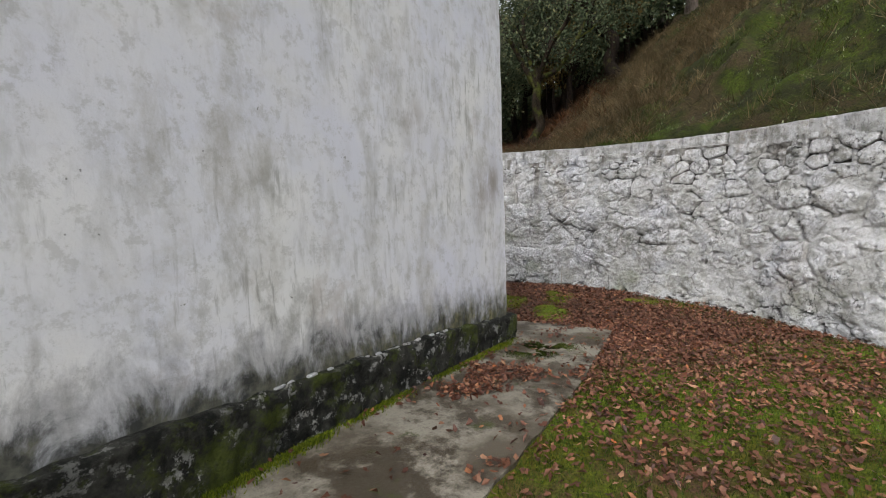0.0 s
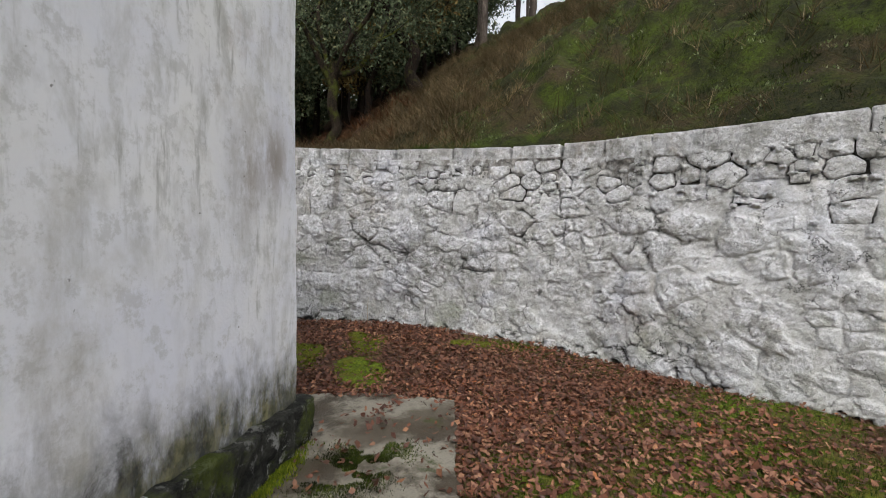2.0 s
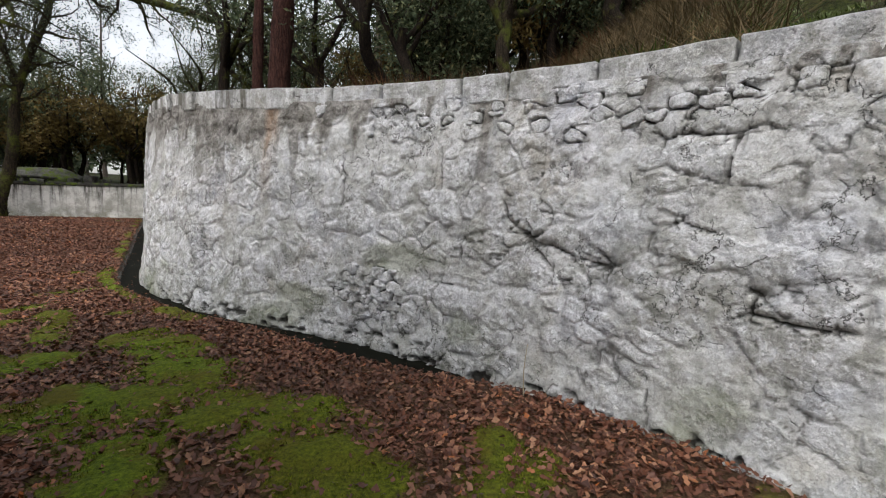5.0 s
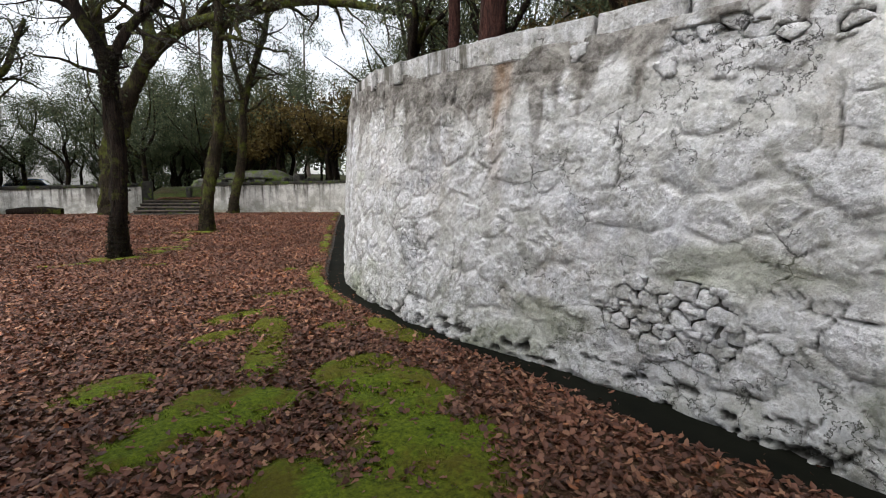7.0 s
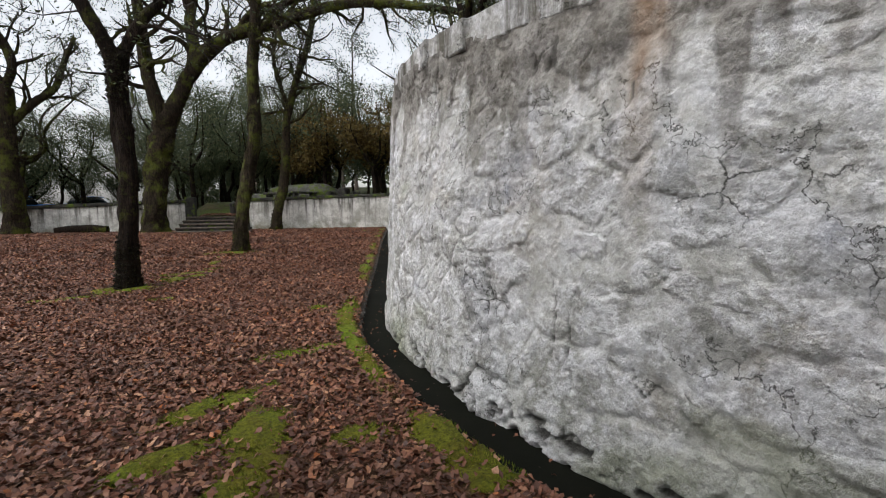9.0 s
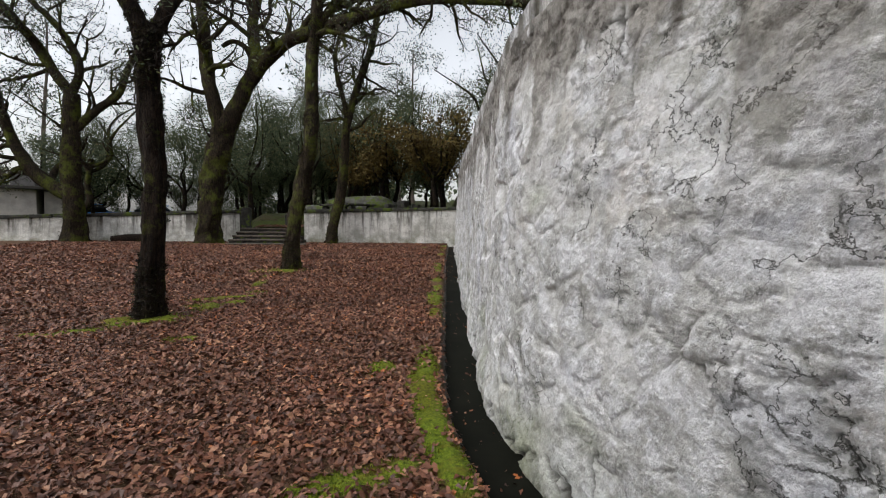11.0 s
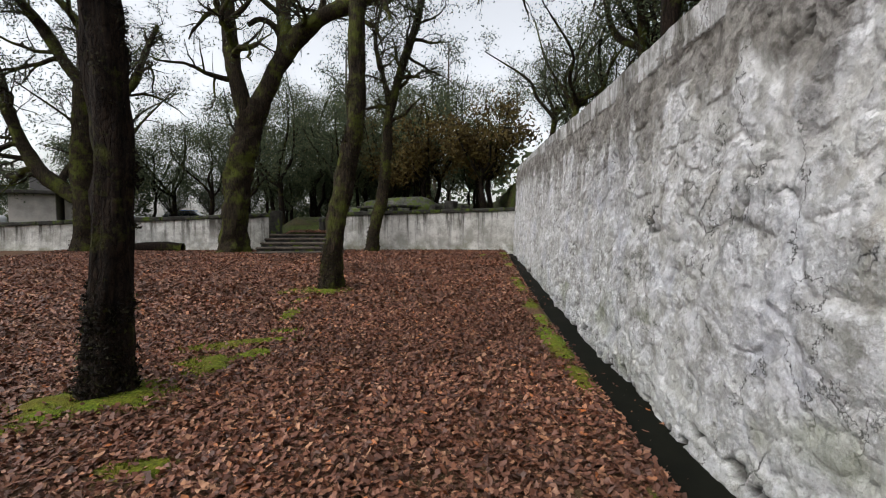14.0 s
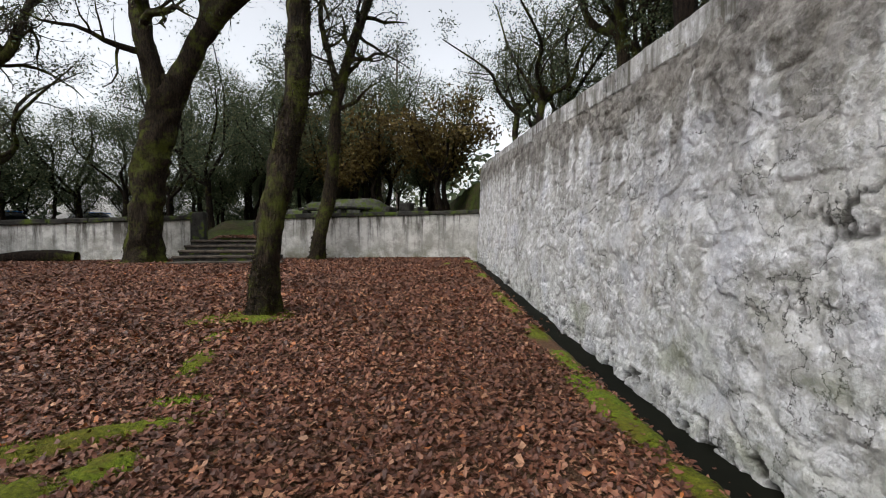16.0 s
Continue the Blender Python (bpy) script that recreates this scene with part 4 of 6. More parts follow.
    # small stones wedged into the joints
    for cs, cd, cw, ch, kept in stones:
        for q in range(2 if kept else 0):
            zc = float(wall_top(np.interp(cs, seg, fine[:, 1]))) - cd - ch * crng.choice((-0.52, 0.52))
            face_stone(cs + cw * crng.uniform(-0.6, 0.6), zc, crng.uniform(0.045, 0.11), crng.uniform(0.03, 0.055), crng.uniform(0.005, 0.022), n)
            n += 1
    s_a, s_b = np.interp([0.2, 3.4], fine[:, 1], seg)
    pos = s_a
    while pos < s_b:
        w = crng.uniform(0.12, 0.34)
        y = float(np.interp(pos, seg, fine[:, 1]))
        if crng.random() < 0.7:
            face_stone(pos, float(yard_z(9.0, y)) + crng.uniform(-0.06, 0.06), w, crng.uniform(0.06, 0.11), 0.055, n)
        pos, n = pos + w * crng.uniform(0.9, 1.6), n + 1
    return wall


# ---- the white house at the start ----
HX0, HX1, HY0, HY1, HTOP = -13.4, 0.0, 0.0, 5.4, 5.2


def plinth_top(u):
    """Height of the plinth along the front, by the distance from the corner."""
    return np.interp(u, [0.0, 1.5, 6.0], [0.07, 0.26, 0.58]) + 0.025 * fbm(u * 1.3, u * 0, 90.0, 3)


def build_house():
    house = tagged(new("house"), "white plastered house, rain-streaked, on a dark mossy stone plinth", "house")
    house.matrix_basis = pose(*HOUSE_AT, 0, 0, 0, math.degrees(HOUSE_TURN))
    sides = [((HX0, HY0), (HX1, HY0), 0.06, 0.03), ((HX1, HY0), (HX1, HY1), 0.06, 0.06), ((HX1, HY1), (HX0, HY1), 0.3, 0.3), ((HX0, HY1), (HX0, HY0), 0.3, 0.3)]
    for k, (a, b, du, dv) in enumerate(sides):
        length = math.hypot(b[0] - a[0], b[1] - a[1])
        dx, dy = (b[0] - a[0]) / length, (b[1] - a[1]) / length
        out = np.array((dy, -dx))
        u = np.linspace(0, length, int(length / du) + 1)
        v = np.linspace(0.0, HTOP + 0.6, int((HTOP + 0.6) / du) + 1) - 0.6
        U, V = np.meshgrid(u, v, indexing="ij")
        inner = smooth(0, 0.25, U) * smooth(0, 0.25, length - U)
        off = inner * (0.012 * fbm(U * 1.1, V * 1.1, 71.0 + k, 4) + 0.004 * fbm(U * 6, V * 6, 75.0 + k, 3))
        edge = 0.012 * fbm(V * 2.2, V * 0, 80.0, 4)
        X = a[0] + dx * U + out[0] * off + edge * (out[0] + dx * np.sign(U - length / 2)) * (1 - inner)
        Y = a[1] + dy * U + out[1] * off + edge * (out[1] + dy * np.sign(U - length / 2)) * (1 - inner)
        front = np.stack([X, Y, V], -1).reshape(-1, 3)
        t = 0.5
        c = np.array([(a[0] + dx * t - out[0] * t, a[1] + dy * t - out[1] * t), (b[0] - dx * t - out[0] * t, b[1] - dy * t - out[1] * t)])
        nb = len(front)
        backv = np.array([(*c[0], -0.6), (*c[0], HTOP), (*c[1], -0.6), (*c[1], HTOP)])
        nu, nv = len(u), len(v)
        quads = [[nb, nb + 1, nb + 3, nb + 2], [nv - 1, (nu - 1) * nv + nv - 1, nb + 3, nb + 1]]
        me = mesh_of("wall", np.vstack([front, backv]), np.vstack([grid_faces(nu, nv), np.array(quads)]), PLASTER)
        along = np.hypot(front[:, 0], front[:, 1]) if k < 2 else 3.0
        attribute(me, "height", np.concatenate([front[:, 2] - (plinth_top(along) if k == 0 else 0.07), [3, 3, 3, 3]]))
        # the damp olive foot and the brown blots close to the corner
        rise = front[:, 2] - (plinth_top(along) if k == 0 else 0.07)
        near = np.asarray(along) * np.ones(len(front))
        attribute(me, "stain", np.concatenate([smooth(0.62, 0.08, rise + 0.12 * near) * (k < 2), [0, 0, 0, 0]]))
        spots = np.exp(-((near - 0.30) / 0.16)**2 - ((front[:, 2] - 1.75) / 0.22)**2) + 0.8 * np.exp(-((near - 0.62) / 0.16)**2 - ((front[:, 2] - 1.65) / 0.3)**2) + 0.6 * np.exp(-((near - 1.9) / 0.2)**2 - ((front[:, 2] - 2.3) / 0.15)**2)
        attribute(me, "blot", np.concatenate([np.clip(spots, 0, 1) * (k == 0), [0, 0, 0, 0]]))
        under(new("wall", me), house)
    # plinth of dark stone, a little proud of the plaster, with a rough top
    for (a, b, du, dv) in sides:
        length = math.hypot(b[0] - a[0], b[1] - a[1])
        dx, dy = (b[0] - a[0]) / length, (b[1] - a[1]) / length
        out = np.array((dy, -dx))
        u = np.linspace(-0.09, length + 0.09, int(length / (0.028 if a[1] == HY0 and b[1] == HY0 else 0.09)))
        w = np.linspace(0, 1, 30)
        U, W = np.meshgrid(u, w, indexing="ij")
        top = plinth_top(np.maximum(length - U, 0)) if a[1] == HY0 and b[1] == HY0 else np.full(U.shape, 0.07)
        up = np.minimum(W / 0.8, 1)
        Vz = -0.6 + up * (top + 0.6)
        run = np.where(W > 0.8, (1 - W) / 0.2, 1.0)
        out_d = 0.035 + 0.045 * run + run * (0.030 * fbm(U * 3, Vz * 4, 93.0, 4) + 0.035 * np.abs(vnoise(U * 8, Vz * 8, 5)) + 0.012 * vnoise(U * 22, Vz * 22, 6)) - 0.10 * (1 - run)
        X = a[0] + dx * U + out[0] * out_d
        Y = a[1] + dy * U + out[1] * out_d
        me = mesh_of("plinth", np.stack([X, Y, Vz + 0.02 * (run < 1) * vnoise(U * 9, W * 9)], -1), grid_faces(len(u), len(w)), PLINTH)
        under(new("plinth", me), house)
    chips = random.Random(6)
    for i in range(13):
        u = 1.5 + i * 0.17 + chips.uniform(-0.06, 0.06)
        w = chips.uniform(0.03, 0.10)
        bm = block((w, 0.03, 0.018), (-u, -0.035, float(plinth_top(np.array([u]))[0]) - 0.008), 0.006, 2, 0.01, i, None, 14.0)
        part("lime_chip", bm, STONE, house, "flake of white limewash", True)
    bm = bmesh.new()
    o = 0.35
    corners = [(HX0 - o, HY0 - o, HTOP), (HX1 + o, HY0 - o, HTOP), (HX1 + o, HY1 + o, HTOP), (HX0 - o, HY1 + o, HTOP)]
    low = [bm.verts.new(c) for c in corners]
    eave = [bm.verts.new((c[0], c[1], c[2] + 0.12)) for c in corners]
    mid = (HY0 + HY1) / 2
    ridge = [bm.verts.new((HX0 + 2.5, mid, HTOP + 1.7)), bm.verts.new((HX1 - 2.5, mid, HTOP + 1.7))]
    bm.faces.new(low[::-1])
    for i in range(4):
        bm.faces.new((low[i], low[(i + 1) % 4], eave[(i + 1) % 4], eave[i]))
    bm.faces.new((eave[0], eave[1], ridge[1], ridge[0]))
    bm.faces.new((eave[1], eave[2], ridge[1]))
    bm.faces.new((eave[2], eave[3], ridge[0], ridge[1]))
    bm.faces.new((eave[3], eave[0], ridge[0]))
    part("roof", bm, plain("clay_roof", (0.30, 0.13, 0.08), 0.85), house, "weathered clay roof")


def plinth_stuff():
    n = Nodes("mossy_black_plinth")
    mid, fine = n.noise(7, 8, 0.75), n.noise(45, 5, 0.7)
    col = n.mix(n.range(mid, 0.42, 0.62), (0.008, 0.009, 0.007), (0.06, 0.06, 0.05))
    lichen = n.math("MULTIPLY", n.range(n.noise(9, 8, 0.75), 0.545, 0.59), n.range(n.noise(1.1, 4), 0.40, 0.55, 0.1, 1.0))
    col = n.mix(lichen, col, n.mix(fine, (0.20, 0.20, 0.185), (0.58, 0.58, 0.55)))
    col = n.mix(n.range(n.noise(2.4, 8, 0.75), 0.50, 0.60, 0, 0.9), col, n.mix(fine, (0.02, 0.03, 0.004), (0.10, 0.125, 0.012)))
    return n.done(col, 0.85, n.math("ADD", n.noise(14, 8, 0.7), fine), 1.0, 0.03, 0.3)


PLINTH = plinth_stuff()


def build_pad():
    """The cracked concrete apron round the house's corner."""
    outer = [(-8.9, -0.97), (0.0, 1.25), (1.85, 1.58), (3.1, 1.93), (3.75, 2.13), (5.88, 2.86), (5.78, 3.55), (5.36, 4.4), (4.85, 6.2), (4.0, 9.2)]
    inner = [(3.1, 9.1), (4.42, 4.2), (4.2, 3.85), (-9.1, 0.55)]
    rng = random.Random(4)
    edge = []
    for p, q in zip(outer[:-1], outer[1:]):
        n = max(2, int(math.dist(p, q) / 0.12))
        for i in range(n):
            k = i / n
            edge.append((p[0] + (q[0] - p[0]) * k + rng.uniform(-0.018, 0.018), p[1] + (q[1] - p[1]) * k + rng.uniform(-0.018, 0.018)))
    ring = edge + [outer[-1]] + inner
    bm = bmesh.new()
    face = bm.faces.new([bm.verts.new((x, y, 0)) for x, y in ring])
    bmesh.ops.triangulate(bm, faces=[face])
    bmesh.ops.subdivide_edges(bm, edges=[e for e in bm.edges if e.calc_length() > 0.5], cuts=5)
    bmesh.ops.triangulate(bm, faces=bm.faces[:])
    geo = bmesh.ops.extrude_face_region(bm, geom=bm.faces[:])
    top = [v for v in geo["geom"] if isinstance(v, bmesh.types.BMVert)]
    for v in bm.verts:
        v.co.z = float(yard_z(v.co.x, v.co.y)) - 0.15
    for v in top:
        v.co.z += 0.175
    bmesh.ops.recalc_face_normals(bm, faces=bm.faces)
    me = bpy.data.meshes.new("pavement")
    bm.to_mesh(me)
    bm.free()
    me.materials.append(CONCRETE)
    tagged(new("pavement", me), "worn stained concrete apron with moss beside the house", "pavement", kind="structure")


# ---- the low wall, its opening and the steps ----
def build_low_wall():
    wall = tagged(new("wall_low"), "low whitewashed wall with a dark mossy coping", "wall", kind="structure")
    for x0, x1 in ((-40.0, 3.8), (6.3, 13.55)):
        u = np.arange(x0, x1 + 0.01, 0.09 if x1 > 5 else 0.12)
        u[-1] = x1
        r = np.linspace(0, 1, 22)
        y0 = low_line(u)
        z0 = yard_z(u, y0) - 0.25
        Z = z0[:, None] + r[None, :] * (low_top(u) - 0.15 - z0)[:, None]
        U = np.repeat(u[:, None], len(r), 1)
        off = 0.05 * fbm(U * 0.9, Z * 1.4, 101.0, 4) + 0.02 * fbm(U * 4, Z * 5, 102.0, 3) + 0.08 * smooth(0.45, 0.1, r)[None, :] * (0.6 + fbm(U * 1.4, Z, 105.0, 2))
        front = np.stack([U, y0[:, None] - off, Z], -1).reshape(-1, 3)
        nu, nv = len(u), len(r)
        top = low_top(u) - 0.15
        back = np.stack([np.column_stack([u, y0 + 0.42, top]), np.column_stack([u, y0 + 0.42, z0])], 1).reshape(-1, 3)
        nb, i = len(front), np.arange(nu - 1)
        cap = np.stack([i * nv + nv - 1, (i + 1) * nv + nv - 1, nb + (i + 1) * 2, nb + i * 2], 1)
        rear = np.stack([nb + i * 2, nb + (i + 1) * 2, nb + (i + 1) * 2 + 1, nb + i * 2 + 1], 1)
        ends = np.array([[0, nv - 1, nb, nb + 1], [(nu - 1) * nv + nv - 1, (nu - 1) * nv, nb + 2 * nu - 1, nb + 2 * nu - 2]])
        me = mesh_of("wall_face", np.vstack([front, back]), np.vstack([grid_faces(nu, nv), cap, rear, ends]), LOW_LIME)
        rest = np.zeros(len(back))
        attribute(me, "fall", np.concatenate([(0.25 + 0.75 * smooth(0.25, 1.0, r)[None, :] * np.ones(Z.shape)).ravel(), rest]))
        attribute(me, "foot", np.concatenate([(smooth(0.5, 0.15, r)[None, :] * np.ones(Z.shape)).ravel(), rest]))
        under(new("wall_face", me), wall)
        rng = random.Random(int(x0) + 50)
        pos, n = x0, 0
        while pos < x1 - 0.05:
            length = min(rng.uniform(0.9, 1.6), x1 - pos)
            m = pos + length / 2
            bm = block((length - 0.02, 0.56, 0.15), (0, 0, 0), 0.025, 1, 0.03, n + 40)
            slope = math.atan2(float(low_top(m + 0.5) - low_top(m - 0.5)), 1.0)
            bmesh.ops.transform(bm, matrix=Matrix.Translation((m, float(low_line(m)) + 0.19, float(low_top(m)) - 0.15)) @ Matrix.Rotation(-0.108, 4, "Z") @ Matrix.Rotation(-slope, 4, "Y"), verts=bm.verts)
            part("coping_stone", bm, DARK_STONE, wall)
            pos, n = pos + length, n + 1
    # the pier beside the opening
    bm = block((0.42, 0.55, 1.75), (3.72, float(low_line(3.72)) + 0.18, 0.0 - 0.1), 0.03, 3, 0.03, 77, -0.108)
    part("pier", bm, DARK_STONE, wall, "dark weathered stone pier")


def build_steps():
    steps = tagged(new("stone_steps"), "five worn dark stone steps up to the terrace", "steps", kind="structure")
    yw = float(low_line(5))
    for i in range(5):
        z = -0.09 + 0.15 * i
        half = 1.62 - 0.11 * i
        y0 = yw - 2.15 + 0.36 * i
        bm = block((2 * half, 0.36, 0.075), (0, 0, 0.14), 0.02, 3, 0.025, i + 5)
        bmesh.ops.transform(bm, matrix=Matrix.Translation((4.75, y0 + 0.15, z)) @ Matrix.Rotation(-0.108, 4, "Z"), verts=bm.verts)
        part("step", bm, STEP_STONE, steps)
        bm = block((2 * half - 0.06, 2.7 - 0.36 * i, 0.30), (0, (2.7 - 0.36 * i) / 2 - 0.12, -0.16), 0.01, 2, 0.02, i + 25)
        bmesh.ops.transform(bm, matrix=Matrix.Translation((4.75, y0 + 0.15, z)) @ Matrix.Rotation(-0.108, 4, "Z"), verts=bm.verts)
        part("riser", bm, DARK_STONE, steps)


HIGH_WALL = build_high_wall()
build_house()
build_pad()
build_low_wall()
build_steps()


# ---- trees ----
class Wood:
    """Collects the tubes of a tree's trunk and limbs, its twigs and its leaves."""

    def __init__(self, seed):
        self.rng = np.random.RandomState(seed)
        self.v, self.f, self.n = [], [], 0
        self.tv, self.tf, self.tn = [], [], 0
        self.tips = []

    def tube(self, pts, radii, sides, thin=False, rough=0.0):
        pts, radii = np.asarray(pts, float), np.asarray(radii, float)
        t = np.gradient(pts, axis=0)
        t /= np.linalg.norm(t, axis=1)[:, None] + 1e-9
        ref = np.array([0.31, 0.95, 0.05]) if abs(t[0][2]) > 0.6 else np.array([0.05, 0.1, 1.0])
        a = np.cross(t, ref)
        a /= np.linalg.norm(a, axis=1)[:, None] + 1e-9
        b = np.cross(t, a)
        ang = np.linspace(0, 2 * np.pi, sides, endpoint=False)
        ring = radii[:, None, None] * (np.cos(ang)[None, :, None] * a[:, None, :] + np.sin(ang)[None, :, None] * b[:, None, :])
        p = pts[:, None, :] + ring
        if rough:
            nz = fbm(np.cos(ang)[None, :] * 1.6 + pts[:, :1] * 1.7, np.sin(ang)[None, :] * 1.6 + pts[:, 1:2] * 1.7, pts[:, 2:] * 1.1, 4)
            nz = nz + 0.8 * vnoise(np.cos(ang)[None, :] * 3.2 + 7, np.sin(ang)[None, :] * 3.2 + 5, pts[:, 2:] * 3.3)
            p = pts[:, None, :] + ring * (1 + rough * nz[:, :, None])
        k = len(pts)
        i, j = np.meshgrid(np.arange(k - 1), np.arange(sides), indexing="ij")
        q = np.stack([i * sides + j, i * sides + (j + 1) % sides, (i + 1) * sides + (j + 1) % sides, (i + 1) * sides + j], -1).reshape(-1, 4)
        if thin:
            self.tv.append(p.reshape(-1, 3)), self.tf.append(q + self.tn)
            self.tn += k * sides
        else:
            self.v.append(p.reshape(-1, 3)), self.f.append(q + self.n)
            self.n += k * sides

    def branch(self, start, way, length, radius, level, deepest, wander=0.35, lift=0.08, spread=1.0):
        """A crooked branch with side branches of its own."""
        rng = self.rng
        steps = max(4, int(length / (0.38 if level < 2 else 0.33)))
        p, d = np.array(start, float), np.array(way, float)
        d /= np.linalg.norm(d)
        pts = [p.copy()]
        for i in range(steps):
            d = d + rng.normal(0, wander * 0.55, 3) + np.array([0, 0, lift])
            d /= np.linalg.norm(d)
            p = p + d * length / steps
            pts.append(p.copy())
        radii = radius * (1 - np.linspace(0, 1, len(pts))**1.2 * 0.78)
        self.tube(pts, radii, 9 if radius > 0.09 else (6 if radius > 0.03 else 3), radius < 0.022, 0.25 if radius > 0.06 else 0)
        if level >= deepest:
            self.tips.append(pts[-1])
            if len(pts) > 3:
                self.tips.append(pts[len(pts) // 2])
            return
        self.sprout(pts, radii, length, level, deepest, wander, lift, spread)

    def sprout(self, pts, radii, length, level, deepest, wander=0.35, lift=0.08, spread=1.0, first=0.25, count=None):
        rng = self.rng
        pts = np.asarray(pts, float)
        many = count or (4 + int(rng.rand() * 3) if level < deepest - 1 else 4 + int(rng.rand() * 3))
        for k in range(many):
            at = first + (1 - first) * (k + rng.rand() * 0.9) / many
            i = min(int(at * (len(pts) - 1)), len(pts) - 2)
            along = pts[i + 1] - pts[i]
            along /= np.linalg.norm(along) + 1e-9
            side = rng.normal(0, 1, 3)
            side -= along * side.dot(along)
            side /= np.linalg.norm(side) + 1e-9
            way = along * rng.uniform(0.35, 0.9) + side * rng.uniform(0.6, 1.0) * spread
            self.branch(pts[i], way, length * rng.uniform(0.42, 0.68) * (1.15 - 0.5 * at), max(float(radii[i]) * rng.uniform(0.36, 0.55), 0.008), level + 1, deepest, wander * 1.08, lift, spread)

    def limb(self, points, r0, r1, sides=14, rough=0.22, flare=0.0):
        p = spline(np.asarray(points, float), 0.10 if sides > 18 else 0.16)
        k = np.linspace(0, 1, len(p))
        radii = r0 + (r1 - r0) * k
        if flare:
            base = p[:, 2] - p[0, 2]
            radii = radii * (1 + flare * np.exp(-np.maximum(base - 0.1, 0) / 0.30))
        self.tube(p, radii, sides, False, rough)
        return p, radii

    def leaves(self, per_tip, size, spread, keep=1.0):
        rng = self.rng
        tips = np.array(self.tips)
        if not len(tips) or not per_tip:
            return np.zeros((0, 3)), np.zeros((0, 4), int)
        tips = tips[rng.rand(len(tips)) < keep]
        c = np.repeat(tips, per_tip, 0) + rng.normal(0, spread, (len(tips) * per_tip, 3)) * np.array([1, 1, 0.7])
        m = len(c)
        a = rng.normal(0, 1, (m, 3))
        a /= np.linalg.norm(a, axis=1)[:, None]
        b = np.cross(a, rng.normal(0, 1, (m, 3)))
        b /= np.linalg.norm(b, axis=1)[:, None] + 1e-9
        s = size * rng.uniform(0.6, 1.35, (m, 1))
        n = np.cross(a, b) * s * 0.18
        quad = np.stack([c - a * s, c + b * s * 0.42 + n, c + a * s, c - b * s * 0.42 + n], 1)
        return quad.reshape(-1, 3), np.arange(m * 4).reshape(-1, 4)

    def cushions(self, many, size):
        """Small scales of moss and bark that roughen the trunk and the big limbs."""
        rng = self.rng
        p = np.vstack([v for v in self.v if len(v) > 200])
        cover = fbm(p[:, 0] * 2.6, p[:, 1] * 2.6, p[:, 2] * 1.7, 3) + 0.10 * smooth(2.0, 0.0, p[:, 2])
        p = p[cover > 0.02]
        c = p[rng.randint(0, len(p), many)] + rng.normal(0, 0.022, (many, 3))
        a = rng.normal(0, 1, (many, 3))
        b = rng.normal(0, 1, (many, 3))
        s = size * rng.uniform(0.4, 1.4, (many, 1))
        tri = np.stack([c - a * s * 0.6, c + a * s * 0.6, c + b * s * 0.6], 1)
        return tri.reshape(-1, 3), np.arange(many * 3).reshape(-1, 3)

    def tree(self, name, label, at, bark_mat, leaf_mat=None, per_tip=0, size=0.06, spread=0.2, keep=1.0, crown_label="", group=""):
        root = tagged(new(name), label, "tree", group)
        root.location = at
        under(new("trunk", mesh_of("trunk", np.vstack(self.v), np.vstack(self.f), bark_mat)), root)
        if self.tv:
            tagged(under(new("twig_crown", mesh_of("twig_crown", np.vstack(self.tv), np.vstack(self.tf), TWIG)), root), kind="stuff")
        if group == "oaks in the yard":
            v, f = self.cushions(26000, 0.019)
            tagged(under(new("bark_moss", mesh_of("bark_moss", v, f, TRUNK_MOSS if bark_mat is OAK_BARK else BARK_SCALES, False)), root), "ragged moss and loose scales on the bark", kind="stuff")
        v, f = self.leaves(per_tip, size, spread, keep)
        if len(f) and leaf_mat:
            tagged(under(new("crown", mesh_of("crown", v, f, leaf_mat, False)), root), crown_label, kind="stuff")
        return root


def yard_tree_near():
    """The dark leaning oak that the path passes."""
    w = Wood(21)
    x, y = 4.12, 17.45
    z = at_ground(x, y) - 0.12
    p, r = w.limb([(0, 0, 0), (0.03, 0, 0.7), (0.08, 0.02, 1.6), (0.10, 0, 2.6), (0.04, 0.02, 3.5), (0.06, 0.03, 4.3)], 0.165, 0.15, 28, 0.30, 0.35)
    a, ra = w.limb([(0.05, 0.03, 4.05), (0.25, 0.06, 4.6), (0.58, 0.1, 5.15), (1.1, 0.2, 5.8), (1.6, 0.3, 6.9)], 0.12, 0.05)
    b, rb = w.limb([(0.05, 0.03, 4.05), (-0.12, 0.05, 4.55), (-0.38, 0.05, 5.1), (-0.7, 0.1, 6.0), (-1.0, 0.2, 7.2), (-1.7, 0.2, 8.6)], 0.14, 0.05)
    w.sprout(a, ra, 3.8, 1, 4, 0.46, 0.0, first=0.3, count=7)
    w.sprout(b, rb, 4.4, 1, 4, 0.46, 0.0, first=0.1, count=9)
    for h, out in ((4.1, 0.9), (3.85, 0.45)):
        w.branch((0.2, -0.05, h), (1.0, -0.2, 0.15), out, 0.035, 2, 3, 0.8, -0.08)
    w.tree("oak_tree", "dark leaning oak with rough brown bark beside a moss cushion", (x, y, z), DARK_BARK, OAK_LEAF, 3, 0.045, 0.18, 0.5, "sparse dull green leaves", "oaks in the yard")


